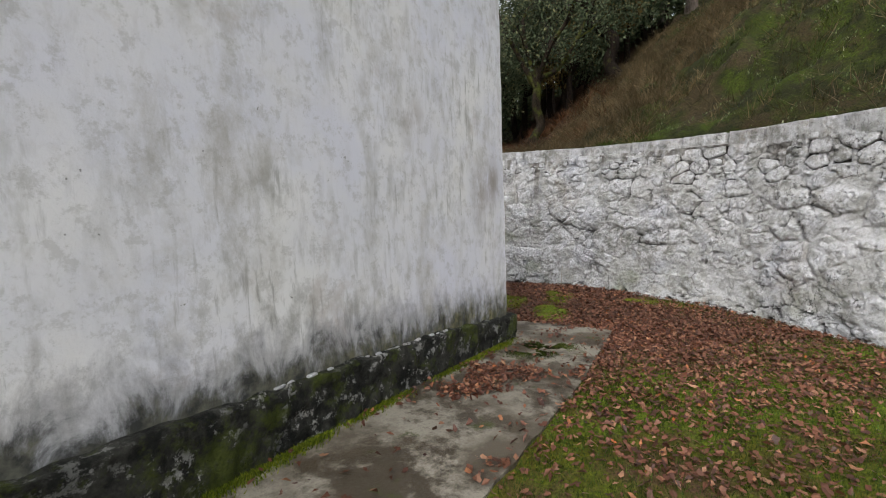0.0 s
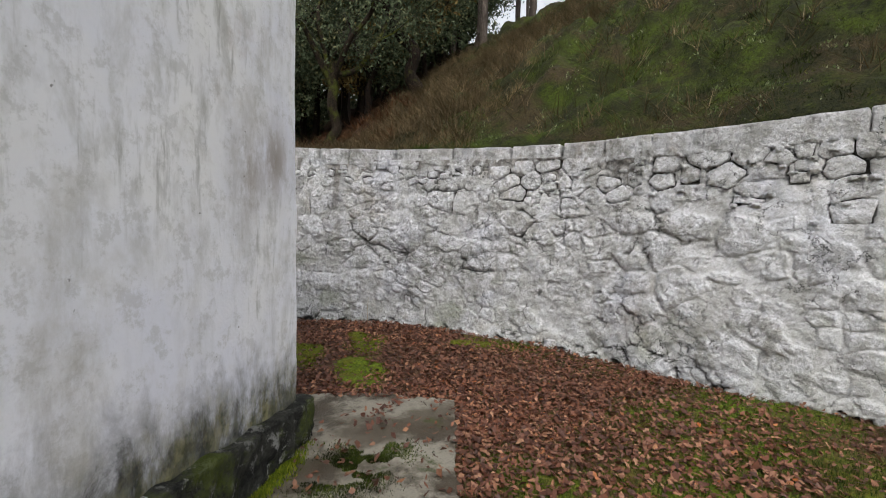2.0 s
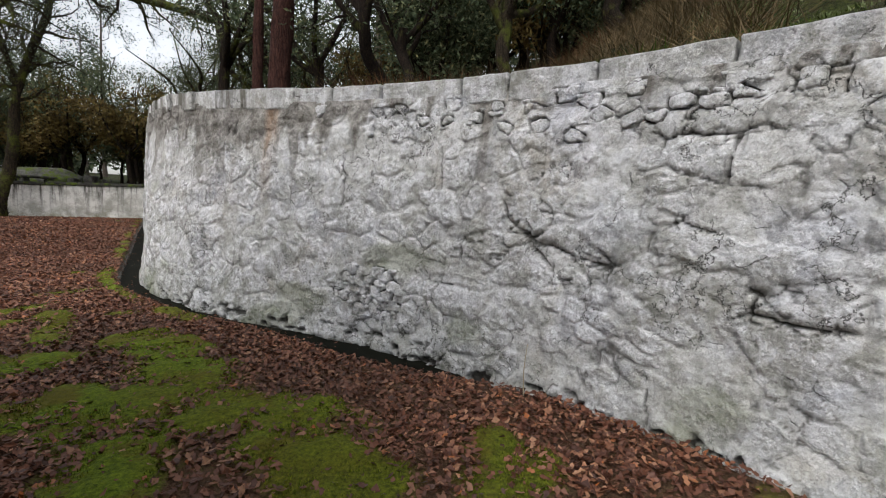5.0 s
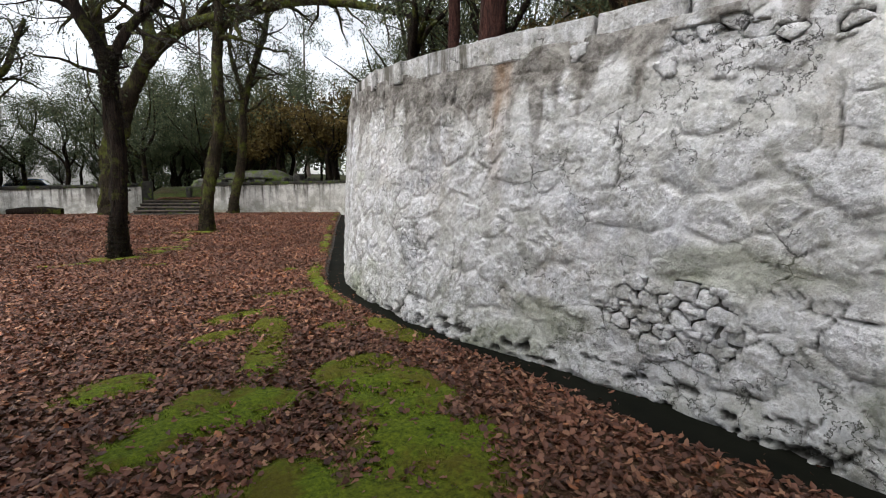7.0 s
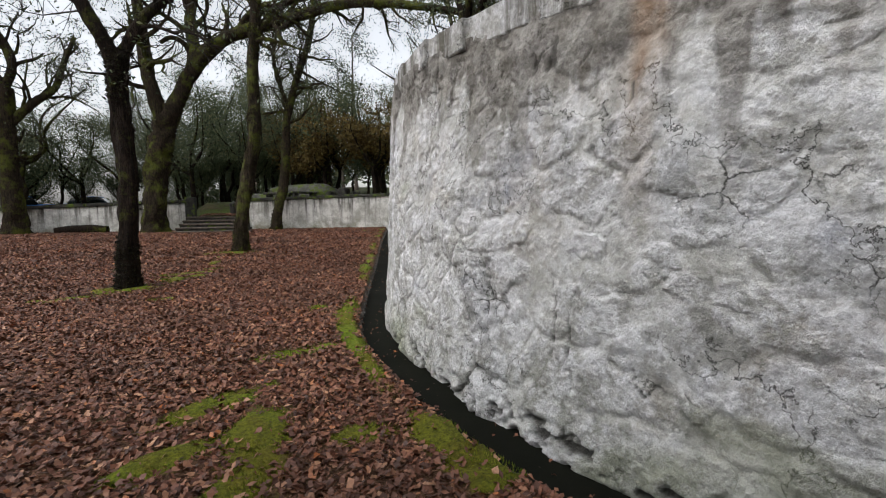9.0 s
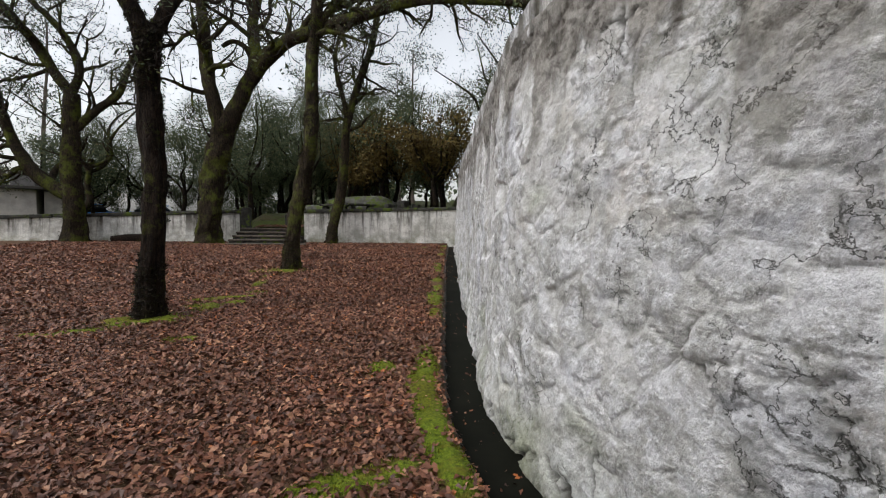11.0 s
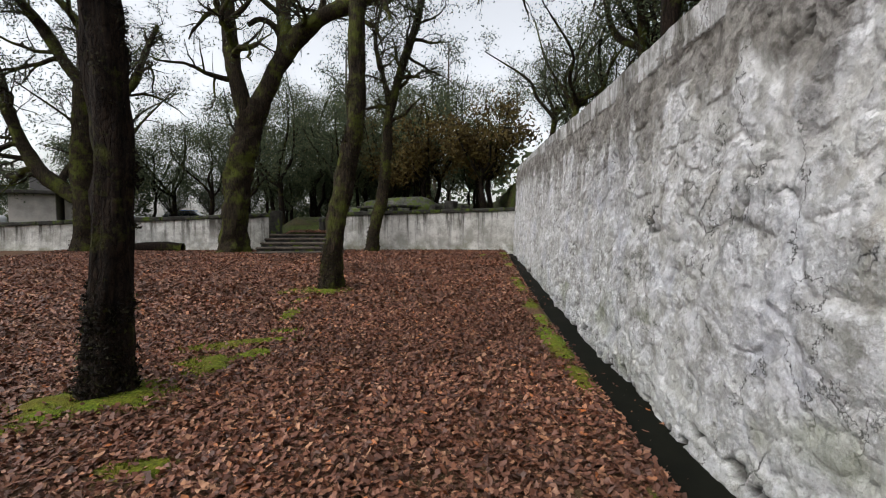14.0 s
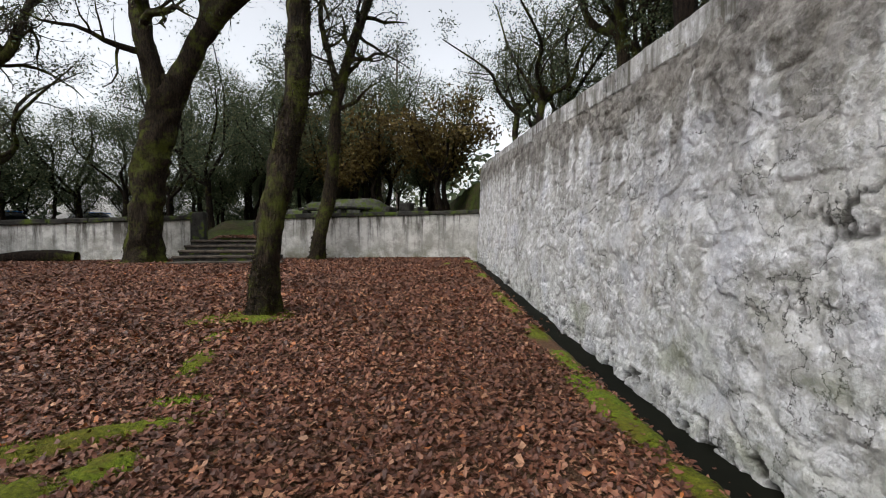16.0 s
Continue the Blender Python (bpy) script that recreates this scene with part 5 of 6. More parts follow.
def yard_tree_mid():
    """The straight mossy oak in the middle of the yard."""
    w = Wood(22)
    x, y = 5.97, 22.75
    z = at_ground(x, y) - 0.12
    p, r = w.limb([(0, 0, 0), (0.06, 0, 0.8), (0.16, 0, 1.7), (0.36, 0, 2.7), (0.52, 0, 3.6), (0.56, 0.1, 4.6), (0.58, 0.1, 6.0), (0.72, 0.2, 7.6), (0.6, 0.3, 9.2)], 0.20, 0.14, 22, 0.26, 0.35)
    a, ra = w.limb([p[len(p) * 7 // 10], (1.3, 0.1, 7.4), (2.4, 0.1, 8.2), (3.6, 0.2, 9.2)], 0.10, 0.04)
    w.sprout(a, ra, 3.6, 1, 4, 0.46, -0.01, first=0.1, count=8)
    w.sprout(p, r, 4.0, 1, 4, 0.46, 0.0, first=0.70, count=10)
    w.tree("oak_tree", "straight oak with mossy brown trunk on a green moss cushion", (x, y, z), OAK_BARK, OAK_LEAF, 3, 0.045, 0.18, 0.45, "sparse dull green leaves", "oaks in the yard")


def yard_tree_forked():
    """The stout mossy oak by the low wall with its long reaching limb."""
    w = Wood(23)
    x, y = 2.35, 31.75
    z = at_ground(x, y) - 0.15
    p, r = w.limb([(0, 0, 0), (0.03, 0, 1.0), (0.10, 0, 2.2), (0.30, 0, 3.6), (0.60, 0, 4.8), (0.95, 0, 5.8)], 0.46, 0.48, 26, 0.28, 0.35)
    a, ra = w.limb([(0.60, 0, 5.0), (0.28, -0.1, 6.2), (0.05, -0.1, 7.4), (-0.05, 0, 8.8), (-0.3, 0.2, 10.6), (-0.9, 0.2, 12.4)], 0.34, 0.14, 16)
    b, rb = w.limb([(0.90, 0, 5.5), (1.40, -0.2, 6.5), (1.95, -0.4, 7.5), (2.9, -0.8, 8.5), (4.2, -1.4, 9.1), (6.0, -2.4, 9.5), (8.2, -3.6, 10.0), (10.2, -4.8, 9.8), (12.2, -6.0, 9.4), (13.8, -7.0, 8.9)], 0.36, 0.09, 16)
    c, rc = w.limb([(1.95, -0.35, 7.3), (1.95, -0.2, 8.4), (1.85, 0.1, 9.8), (2.1, 0.2, 11.6), (1.8, 0.2, 13.4)], 0.30, 0.10, 14)
    d, rd = w.limb([(1.95, -0.2, 7.9), (1.6, -0.3, 8.5), (1.1, -0.4, 8.7), (0.7, -0.5, 8.4)], 0.14, 0.08, 10)
    e, re = w.limb([(3.6, -1.2, 8.9), (4.8, -1.4, 9.9), (6.4, -2.0, 10.6), (8.4, -2.6, 11.4)], 0.16, 0.05, 10)
    for q, rq, many, long in ((a, ra, 8, 4.2), (b, rb, 16, 3.4), (c, rc, 8, 4.0), (e, re, 8, 3.2)):
        w.sprout(q, rq, long * 1.25, 1, 4, 0.46, -0.015, first=0.2, count=int(many * 1.9))
    w.tree("oak_tree", "stout forked oak with green mossy trunk against the low wall", (x, y, z), OAK_BARK, OAK_LEAF, 4, 0.05, 0.22, 0.7, "sparse dull green leaves", "oaks in the yard")


def yard_tree_thin():
    """The slim oak in front of the low wall."""
    w = Wood(24)
    x, y = 7.45, 31.6
    z = at_ground(x, y) - 0.1
    p, r = w.limb([(0, 0, 0), (0.2, 0, 1.2), (0.5, 0, 2.6), (0.62, 0, 4.0), (0.75, 0, 5.6), (1.3, 0, 7.6), (1.9, 0.2, 9.4), (2.2, 0.2, 11.4)], 0.24, 0.12, 14, 0.24, 0.25)
    a, ra = w.limb([p[len(p) // 2], (0.5, 0, 7.0), (0.2, 0, 8.4), (0.5, 0.2, 10.0)], 0.12, 0.05)
    w.sprout(a, ra, 3.6, 1, 4, 0.46, 0.0, first=0.2, count=8)
    w.sprout(p, r, 4.2, 1, 4, 0.46, 0.0, first=0.45, count=15)
    w.tree("oak_tree", "slim crooked oak close to the low white wall", (x, y, z), OAK_BARK, OAK_LEAF, 4, 0.05, 0.22, 0.7, "sparse dull green leaves", "oaks in the yard")


def yard_tree_far():
    """The oak by the left stretch of the low wall."""
    w = Wood(25)
    x, y = -2.9, 32.6
    z = at_ground(x, y) - 0.1
    p, r = w.limb([(0, 0, 0), (0.02, 0, 1.4), (-0.05, 0, 3.0), (0.0, 0, 4.6), (0.05, 0, 6.2)], 0.42, 0.30, 16, 0.24, 0.25)
    a, ra = w.limb([p[-1], (-0.5, 0, 7.0), (-1.2, 0, 8.2), (-2.6, 0.2, 9.9), (-3.8, 0.2, 11.2)], 0.22, 0.09)
    b, rb = w.limb([(0.1, 0, 4.7), (0.9, 0, 5.6), (1.7, 0, 6.3), (2.1, 0, 7.4), (2.5, 0.2, 8.6)], 0.20, 0.07)
    c, rc = w.limb([p[-1], (0.35, 0, 7.2), (-0.15, 0.2, 8.5), (-1.2, 0.2, 9.7), (-2.4, 0.2, 10.8)], 0.19, 0.06)
    d, rd = w.limb([(-0.05, 0, 2.0), (-0.9, 0.2, 2.5), (-1.8, 0.4, 3.4), (-2.5, 0.5, 5.0), (-3.0, 0.5, 7.0), (-4.2, 0.5, 8.8)], 0.30, 0.09)
    for q, rq, many in ((a, ra, 9), (b, rb, 7), (c, rc, 8), (d, rd, 10)):
        w.sprout(q, rq, 4.4, 1, 4, 0.46, -0.015, first=0.15, count=int(many * 1.9))
    w.tree("oak_tree", "dark spreading oak beside the low white wall", (x, y, z), OAK_BARK, OAK_LEAF, 4, 0.05, 0.22, 0.8, "sparse dull green leaves", "oaks in the yard")


def wood_tree(seed, height, radius, bark_mat, leaf_mat, per_tip, size, spread, label, name="woodland_tree", lean=0.20, bare=0.25, count=13, deepest=3, crown="dense dark evergreen leaves", forks=4):
    """A tree of the wood behind, to be repeated: a crooked trunk that forks into spreading limbs, or one straight stem."""
    w = Wood(seed)
    rng = np.random.RandomState(seed + 100)
    reach = height * (0.38 if forks else 1.0)
    pts = [(0, 0, 0)]
    for k in range(1, 6):
        pts.append((pts[-1][0] + rng.normal(0, lean) * reach / 5, pts[-1][1] + rng.normal(0, lean) * reach / 5, reach * k / 5))
    p, r = w.limb(pts, radius, radius * (0.75 if forks else 0.3), 8, 0.2, 0.25)
    if not forks:
        w.sprout(p, r, height * 0.36, 1, deepest, 0.44, 0.03, first=bare, count=count)
    for k in range(forks):
        a = 6.283 * (k + rng.uniform(-0.3, 0.3)) / forks
        out, up = rng.uniform(0.20, 0.38) * height, rng.uniform(0.38, 0.62) * height
        base = p[int(len(p) * rng.uniform(0.72, 0.98)) - 1]
        bend = rng.normal(0, 0.06 * height, (3, 3))
        limb = [tuple(base)] + [tuple(base + np.array([math.cos(a) * out * q, math.sin(a) * out * q, up * q**1.25]) + bend[i] * q) for i, q in enumerate((0.3, 0.65, 1.0))]
        lp, lr = w.limb(limb, radius * 0.55, radius * 0.14, 6, 0.2)
        w.sprout(lp, lr, height * 0.30, 1, deepest, 0.46, 0.02, first=bare, count=max(4, count // forks + 1))
    return w.tree(name, label, (0, 0, 0), bark_mat, leaf_mat, per_tip, size, spread, 1.0, crown, "trees of the wood")


yard_tree_near()
yard_tree_mid()
yard_tree_forked()
yard_tree_thin()
yard_tree_far()

KINDS = {
    "oak": wood_tree(41, 8.5, 0.19, DARK_BARK, OAK_LEAF, 42, 0.064, 0.44, "dark evergreen oak of the wood behind", count=16),
    "dense": wood_tree(42, 7.5, 0.16, DARK_BARK, OAK_LEAF, 50, 0.088, 0.50, "low dense evergreen oak of the wood", bare=0.06, count=16, forks=5),
    "bare": wood_tree(43, 10.5, 0.21, OAK_BARK, OAK_LEAF, 3, 0.07, 0.28, "nearly bare crooked oak of the wood", lean=0.24, bare=0.12, count=12, deepest=4, crown="few dull green leaves"),
    "dark": wood_tree(47, 9.0, 0.20, DARK_BARK, OAK_LEAF, 3, 0.07, 0.28, "dark twisted nearly bare oak above the wall", lean=0.34, bare=0.12, count=12, deepest=4, crown="few dull green leaves", forks=3),
    "rust": wood_tree(44, 6.5, 0.14, DARK_BARK, RUST_LEAF, 12, 0.12, 0.36, "oak with withered brown leaves", bare=0.1, count=14, crown="withered brown leaves"),
    "tall": wood_tree(48, 11.0, 0.14, DARK_BARK, OAK_LEAF, 60, 0.060, 0.42, "tall evergreen oak with small dark leaves", bare=0.15, count=20, forks=5),
    "gum": wood_tree(45, 15.0, 0.20, PALE_BARK, GUM_LEAF, 12, 0.12, 0.40, "tall pale-trunked gum tree on the slope", bare=0.45, lean=0.04, forks=0, crown="grey-green leaves"),
    "pine": wood_tree(46, 14.0, 0.21, RED_BARK, GUM_LEAF, 12, 0.12, 0.40, "tall straight tree with reddish-brown trunk above the wall", bare=0.55, lean=0.015, forks=0, crown="thin grey-green leaves"),
}
USED = set()


def plant(kind, x, y, size=1.0, turn=0.0, sink=0.1):
    m = Matrix.Translation((x, y, at_ground(x, y) - sink)) @ Matrix.Rotation(turn, 4, "Z") @ Matrix.Scale(size, 4)
    ob = KINDS[kind]
    if kind not in USED:
        USED.add(kind)
        ob.matrix_basis = m
        return ob
    made = copy_thing(ob, Matrix.Translation(m.translation) @ Matrix.Rotation(turn, 4, "Z"))
    made.scale = (size, size, size)
    return made


# placed trees: behind the high wall, on the slope and past the low wall
plant("pine", 9.6, 11.4, 1.0, 0.4)
plant("pine", 10.95, 14.8, 0.75, 2.0)
plant("dark", 13.3, 12.3, 0.9, 1.0)
plant("dark", 10.9, 9.6, 0.62, 3.3)
plant("dark", 17.3, 8.1, 1.15, 2.1)
for x, y, size in ((3.2, 39.5, 0.9), (6.6, 41.5, 0.8), (1.0, 43.0, 0.75), (-1.5, 44.5, 0.8), (-4.0, 46.0, 0.85), (4.6, 45.5, 0.8), (8.2, 46.0, 0.8), (10.5, 43.5, 0.75)):
    plant("oak", x, y, size, x * 1.7)
for x, y, size in ((-5.4, 46.5, 0.72), (-1.6, 49.0, 0.75), (1.8, 46.5, 0.85), (5.0, 47.5, 0.9)):
    plant("tall", x, y, size, x * 1.1)
for x, y, size in ((-6.8, 44.5, 0.82), (3.4, 44.5, 0.7), (6.4, 45.5, 0.75), (9.4, 46.5, 0.8), (-9.5, 47.5, 0.85)):
    plant("dense", x, y, size, x * 0.9)
for x, y, size in ((0.0, 47.0, 0.5), (2.5, 49.0, 0.55), (-2.8, 49.5, 0.55), (5.6, 50.0, 0.55), (8.5, 50.5, 0.55), (-5.5, 50.0, 0.6), (11.5, 48.0, 0.55), (-8.0, 50.0, 0.6), (-11.0, 50.5, 0.6), (-14.5, 49.0, 0.6)):
    plant("dense", x, y, size, x * 2.3)
for x, y, size in ((17.5, 10.5, 0.85), (19.5, 12.5, 0.9), (21.5, 9.8, 0.85), (23.0, 13.0, 0.9), (25.5, 10.6, 0.95), (16.5, 14.0, 0.85), (20.0, 16.0, 0.9)):
    plant("dense", x, y, size, x * 1.3)
plant("gum", 23.5, 7.6, 1.0, 0.3)
plant("gum", 24.2, 8.0, 0.9, 2.3)
prng = random.Random(9)
for kind, x0, x1, y0, y1, many in (
    ("oak", 13, 30, 13, 30, 10), ("dense", 23, 36, 9.5, 28, 8), ("gum", 20, 36, 6, 26, 8), ("bare", 14, 26, 9, 28, 6), ("rust", 14, 22, 10, 20, 3),
    ("dense", 26, 40, 8, 20, 3), ("gum", 28, 40, 0, 8, 4),
    ("dense", 0, 18, 46, 60, 10), ("oak", -2, 20, 42, 54, 5), ("tall", 2, 14, 44, 54, 4), ("dense", 18, 30, 9, 14, 5), ("rust", 9, 17, 37, 46, 11), ("bare", -16, 15, 36, 46, 9), ("bare", 13, 20, 24, 36, 5), ("gum", -20, 20, 56, 70, 5),
    ("oak", -34, -14, 26, 42, 6), ("bare", -24, -8, 36, 46, 3), ("dense", -46, -26, 20, 50, 5), ("oak", 15, 30, 33, 50, 8), ("oak", -30, 0, -26, -12, 2), ("oak", 14, 40, -24, -12, 2),
):
    for _ in range(many):
        x, y = prng.uniform(x0, x1), prng.uniform(y0, y1)
        if kind != "gum" and y < 9 and x < 24:
            continue
        if (-15 < x < -5.5 and 34 < y < 46) or (4 < x < 13 and y < 41 and y > 30):
            continue
        small = 0.68 if kind == "dense" and y > 36 else 1.0
        plant(kind, x, y, small * prng.uniform(0.75, 1.25), prng.uniform(0, 6.28))


# ---- far woods that close the view ----
def far_woods():
    rng = np.random.RandomState(77)
    V, n = [], 0
    for k in range(420):
        a = rng.uniform(0, 6.283)
        r = rng.uniform(50, 85)
        cx, cy = 6 + r * math.cos(a), 18 + r * math.sin(a)
        z = at_ground(cx, cy)
        h = rng.uniform(6, 12)
        m = 90
        if cy > 40 and -45 < cx < 2 and k % 4:
            continue
        u = rng.normal(0, 1, (m, 3))
        u /= np.linalg.norm(u, axis=1)[:, None]
        c = np.array([cx, cy, z + h * 0.45]) + u * rng.uniform(0.5, 1.0, (m, 1)) * np.array([2.6, 2.6, h * 0.5])
        p = rng.normal(0, 1, (m, 3))
        p /= np.linalg.norm(p, axis=1)[:, None]
        q = np.cross(p, rng.normal(0, 1, (m, 3)))
        q /= np.linalg.norm(q, axis=1)[:, None]
        s = rng.uniform(0.25, 0.7, (m, 1))
        V.append(np.stack([c - p * s, c + q * s * 0.5, c + p * s, c - q * s * 0.5], 1).reshape(-1, 3))
    V = np.vstack(V)
    tagged(new("far_woods", mesh_of("far_woods", V, np.arange(len(V)).reshape(-1, 4), OAK_LEAF, False)), "dark evergreen woods in the distance", "woods", kind="stuff")


far_woods()


def thicket(label, spots, seed):
    """Low dark undergrowth that closes the gaps between far trunks."""
    rng = np.random.RandomState(seed)
    V = []
    for x0, x1, y0, y1, many, tall in spots:
        for k in range(many):
            cx, cy = rng.uniform(x0, x1), rng.uniform(y0, y1)
            h = tall * rng.uniform(0.5, 1.2)
            m = 420
            u = rng.normal(0, 1, (m, 3))
            u /= np.linalg.norm(u, axis=1)[:, None]
            c = np.array([cx, cy, at_ground(cx, cy) + h * 0.4]) + u * rng.uniform(0.4, 1.0, (m, 1)) * np.array([1.5, 1.5, h * 0.55])
            p = rng.normal(0, 1, (m, 3))
            p /= np.linalg.norm(p, axis=1)[:, None]
            q = np.cross(p, rng.normal(0, 1, (m, 3)))
            q /= np.linalg.norm(q, axis=1)[:, None]
            s = rng.uniform(0.06, 0.16, (m, 1))
            V.append(np.stack([c - p * s, c + q * s * 0.5, c + p * s, c - q * s * 0.5], 1).reshape(-1, 3))
    V = np.vstack(V)
    tagged(new("undergrowth", mesh_of("undergrowth", V, np.arange(len(V)).reshape(-1, 4), OAK_LEAF, False)), label, "bushes", kind="stuff")


thicket("dark undergrowth between the trunks above the wall", ((25, 38, 10, 26, 75, 4.5),), 81)
thicket("dark undergrowth at the far edge of the terrace", ((2, 14, 50, 58, 26, 2.6), (-24, 2, 50, 58, 14, 2.2)), 82)


# ---- the terrace past the low wall ----
def rock(name, label, x, y, size, seed, mat, sink=0.15, category="boulder"):
    bm = bmesh.new()
    bmesh.ops.create_icosphere(bm, subdivisions=3, radius=0.5)
    for v in bm.verts:
        p = v.co * 2.2 + Vector((seed * 3.3, seed, 0))
        c = Vector([math.copysign(abs(2 * q)**0.7 / 2, q) for q in v.co])
        v.co = c * (1 + 0.28 * noise.noise(p) + 0.12 * noise.noise(p * 2.6))
    bmesh.ops.scale(bm, vec=size, verts=bm.verts)
    me = bpy.data.meshes.new(name)
    bm.to_mesh(me)
    bm.free()
    me.polygons.foreach_set("use_smooth", np.ones(len(me.polygons), dtype=bool))
    me.materials.append(mat)
    ob = new(name, me)
    ob.location = (x, y, at_ground(x, y) + size[2] / 2 - sink)
    return tagged(ob, label, category)


rock("boulder", "broad pale granite outcrop with green moss on the terrace", 10.2, 40.6, (4.6, 2.2, 1.3), 1, GRANITE, 0.35)
rock("boulder", "long flat pale granite slab beside the trees", 6.9, 37.6, (2.6, 1.3, 0.62), 2, GRANITE, 0.15)
rock("boulder", "low mossy granite rock on the terrace", 8.4, 36.4, (1.2, 0.8, 0.5), 3, GRANITE, 0.12)


def stone_table(x, y, turn):
    z = at_ground(x, y)
    table = tagged(new("stone_table"), "low dark stone slab table on two block legs", "table", "stone slab tables")
    table.matrix_basis = pose(x, y, z, 0, 0, turn)
    part("tabletop", block((1.5, 0.75, 0.12), (0, 0, 0.33), 0.03, 2, 0.03, 3), DARK_STONE, table)
    for sx in (-0.5, 0.5):
        part("leg", block((0.28, 0.5, 0.38), (sx, 0, -0.05), 0.03, 1, 0.03, 4), DARK_STONE, table)


def stone_block(x, y, size, seed, label):
    z = at_ground(x, y)
    bm = block((size[0], size[1], size[2] + 0.1), (0, 0, -0.1), 0.04, 2, 0.05, seed)
    me = bpy.data.meshes.new("stone_block")
    bm.to_mesh(me)
    bm.free()
    me.materials.append(DARK_STONE)
    ob = tagged(new("stone_block", me), label, "stone", "stone seats on the terrace")
    ob.matrix_basis = pose(x, y, z, 0, 0, seed * 17)


stone_table(9.2, 34.6, 12)
stone_table(7.9, 35.6, -20)
stone_block(11.3, 33.8, (0.55, 0.5, 0.55), 3, "dark square stone seat near the coping")
stone_block(12.0, 33.9, (0.42, 0.4, 0.36), 5, "small dark stone seat near the coping")
stone_block(10.6, 34.0, (0.5, 0.45, 0.4), 7, "dark rough stone seat on the terrace")
stone_block(5.55, 33.6, (0.26, 0.26, 0.55), 9, "short dark stone post at the head of the steps")


def fallen_log(x, y, turn):
    w = Wood(61)
    p, r = w.limb([(-1.0, 0, 0.12), (-0.4, 0.05, 0.18), (0.3, 0.0, 0.20), (1.0, -0.04, 0.12)], 0.15, 0.20, 14, 0.25)
    ob = tagged(new("fallen_log", mesh_of("fallen_log", np.vstack(w.v), np.vstack(w.f), DARK_BARK)), "dark fallen log lying at the low wall's foot", "log")
    ob.matrix_basis = pose(x, y, at_ground(x, y), 0, 0, turn)


fallen_log(-0.6, 32.55, -6)


def hut():
    """The small flat-roofed hut past the low wall."""
    x, y = -8.3, 42.0
    z = at_ground(x, y)
    root = tagged(new("hut"), "small cream-walled hut with a flat overhanging roof", "hut")
    root.matrix_basis = pose(x, y, z, 0, 0, 14) @ Matrix.Scale(0.82, 4)
    wall = plain("cream_render", (0.52, 0.48, 0.44), 0.9, 0, 0.35, 1.5)
    dark = plain("dark_roof_edge", (0.06, 0.055, 0.05), 0.9, 0, 0.4, 3)
    part("wall", block((2.3, 3.0, 2.6), (-1.1, 0, -0.1), 0.02), wall, root)
    part("wall", block((1.9, 2.4, 2.5), (1.3, 0.3, -0.1), 0.02), wall, root)
    part("roof", block((5.6, 4.0, 0.22), (0, 0, 2.5), 0.03), dark, root, "dark flat roof slab")
    part("water_tank", block((1.3, 1.2, 1.15), (-0.8, 0, 2.72), 0.05), plain("grey_tank", (0.16, 0.155, 0.15), 0.9), root, "grey concrete tank on the roof")
    part("door", block((0.55, 0.06, 1.95), (2.0, -0.93, -0.05), 0.02), dark, root, "dark narrow door")


hut()


def car(x, y, turn, paint, label):
    """A parked hatchback seen far off between the trees."""
    root = tagged(new("car"), label, "car", "cars parked beyond the wall")
    root.matrix_basis = pose(x, y, at_ground(x, y), 0, 0, turn)
    glass = plain("dark_car_glass", (0.02, 0.025, 0.03), 0.08)
    tyre = plain("tyre_rubber", (0.02, 0.02, 0.02), 0.9)
    rim = plain("grey_wheel_rim", (0.45, 0.45, 0.46), 0.35, 0.8)
    bm = block((4.0, 1.7, 0.62), (0, 0, 0.28), 0.16, 1)
    body = part("body", bm, paint, root, soft=True)
    bm = bmesh.new()
    bmesh.ops.create_cube(bm, size=1)
    for v in bm.verts:
        v.co.x *= 2.5 if v.co.z < 0 else 1.7
        v.co.y *= 1.6 if v.co.z < 0 else 1.3
        v.co.z = 0.86 if v.co.z < 0 else 1.42
        v.co.x -= 0.25
    bmesh.ops.bevel(bm, geom=bm.edges[:], offset=0.07, segments=2, affect="EDGES")
    part("cabin", bm, glass, root, "dark glass cabin", True)
    part("roof", block((1.66, 1.28, 0.05), (-0.25, 0, 1.40), 0.02), paint, root)
    for wx in (-1.25, 1.25):
        for wy in (-0.78, 0.78):
            bm = bmesh.new()
            bmesh.ops.create_cone(bm, cap_ends=True, segments=20, radius1=0.31, radius2=0.31, depth=0.2)
            bmesh.ops.bevel(bm, geom=[e for e in bm.edges if len(e.link_faces) == 2 and any(len(f.verts) > 4 for f in e.link_faces)], offset=0.04, segments=2, affect="EDGES")
            bmesh.ops.transform(bm, matrix=Matrix.Translation((wx, wy, 0.31)) @ Matrix.Rotation(math.pi / 2, 4, "X"), verts=bm.verts)
            wheel = part("wheel", bm, tyre, root, soft=True)
            bm = bmesh.new()
            bmesh.ops.create_cone(bm, cap_ends=True, segments=16, radius1=0.19, radius2=0.17, depth=0.22)
            bmesh.ops.transform(bm, matrix=Matrix.Translation((wx, wy, 0.31)) @ Matrix.Rotation(math.pi / 2, 4, "X"), verts=bm.verts)
            part("rim", bm, rim, wheel)


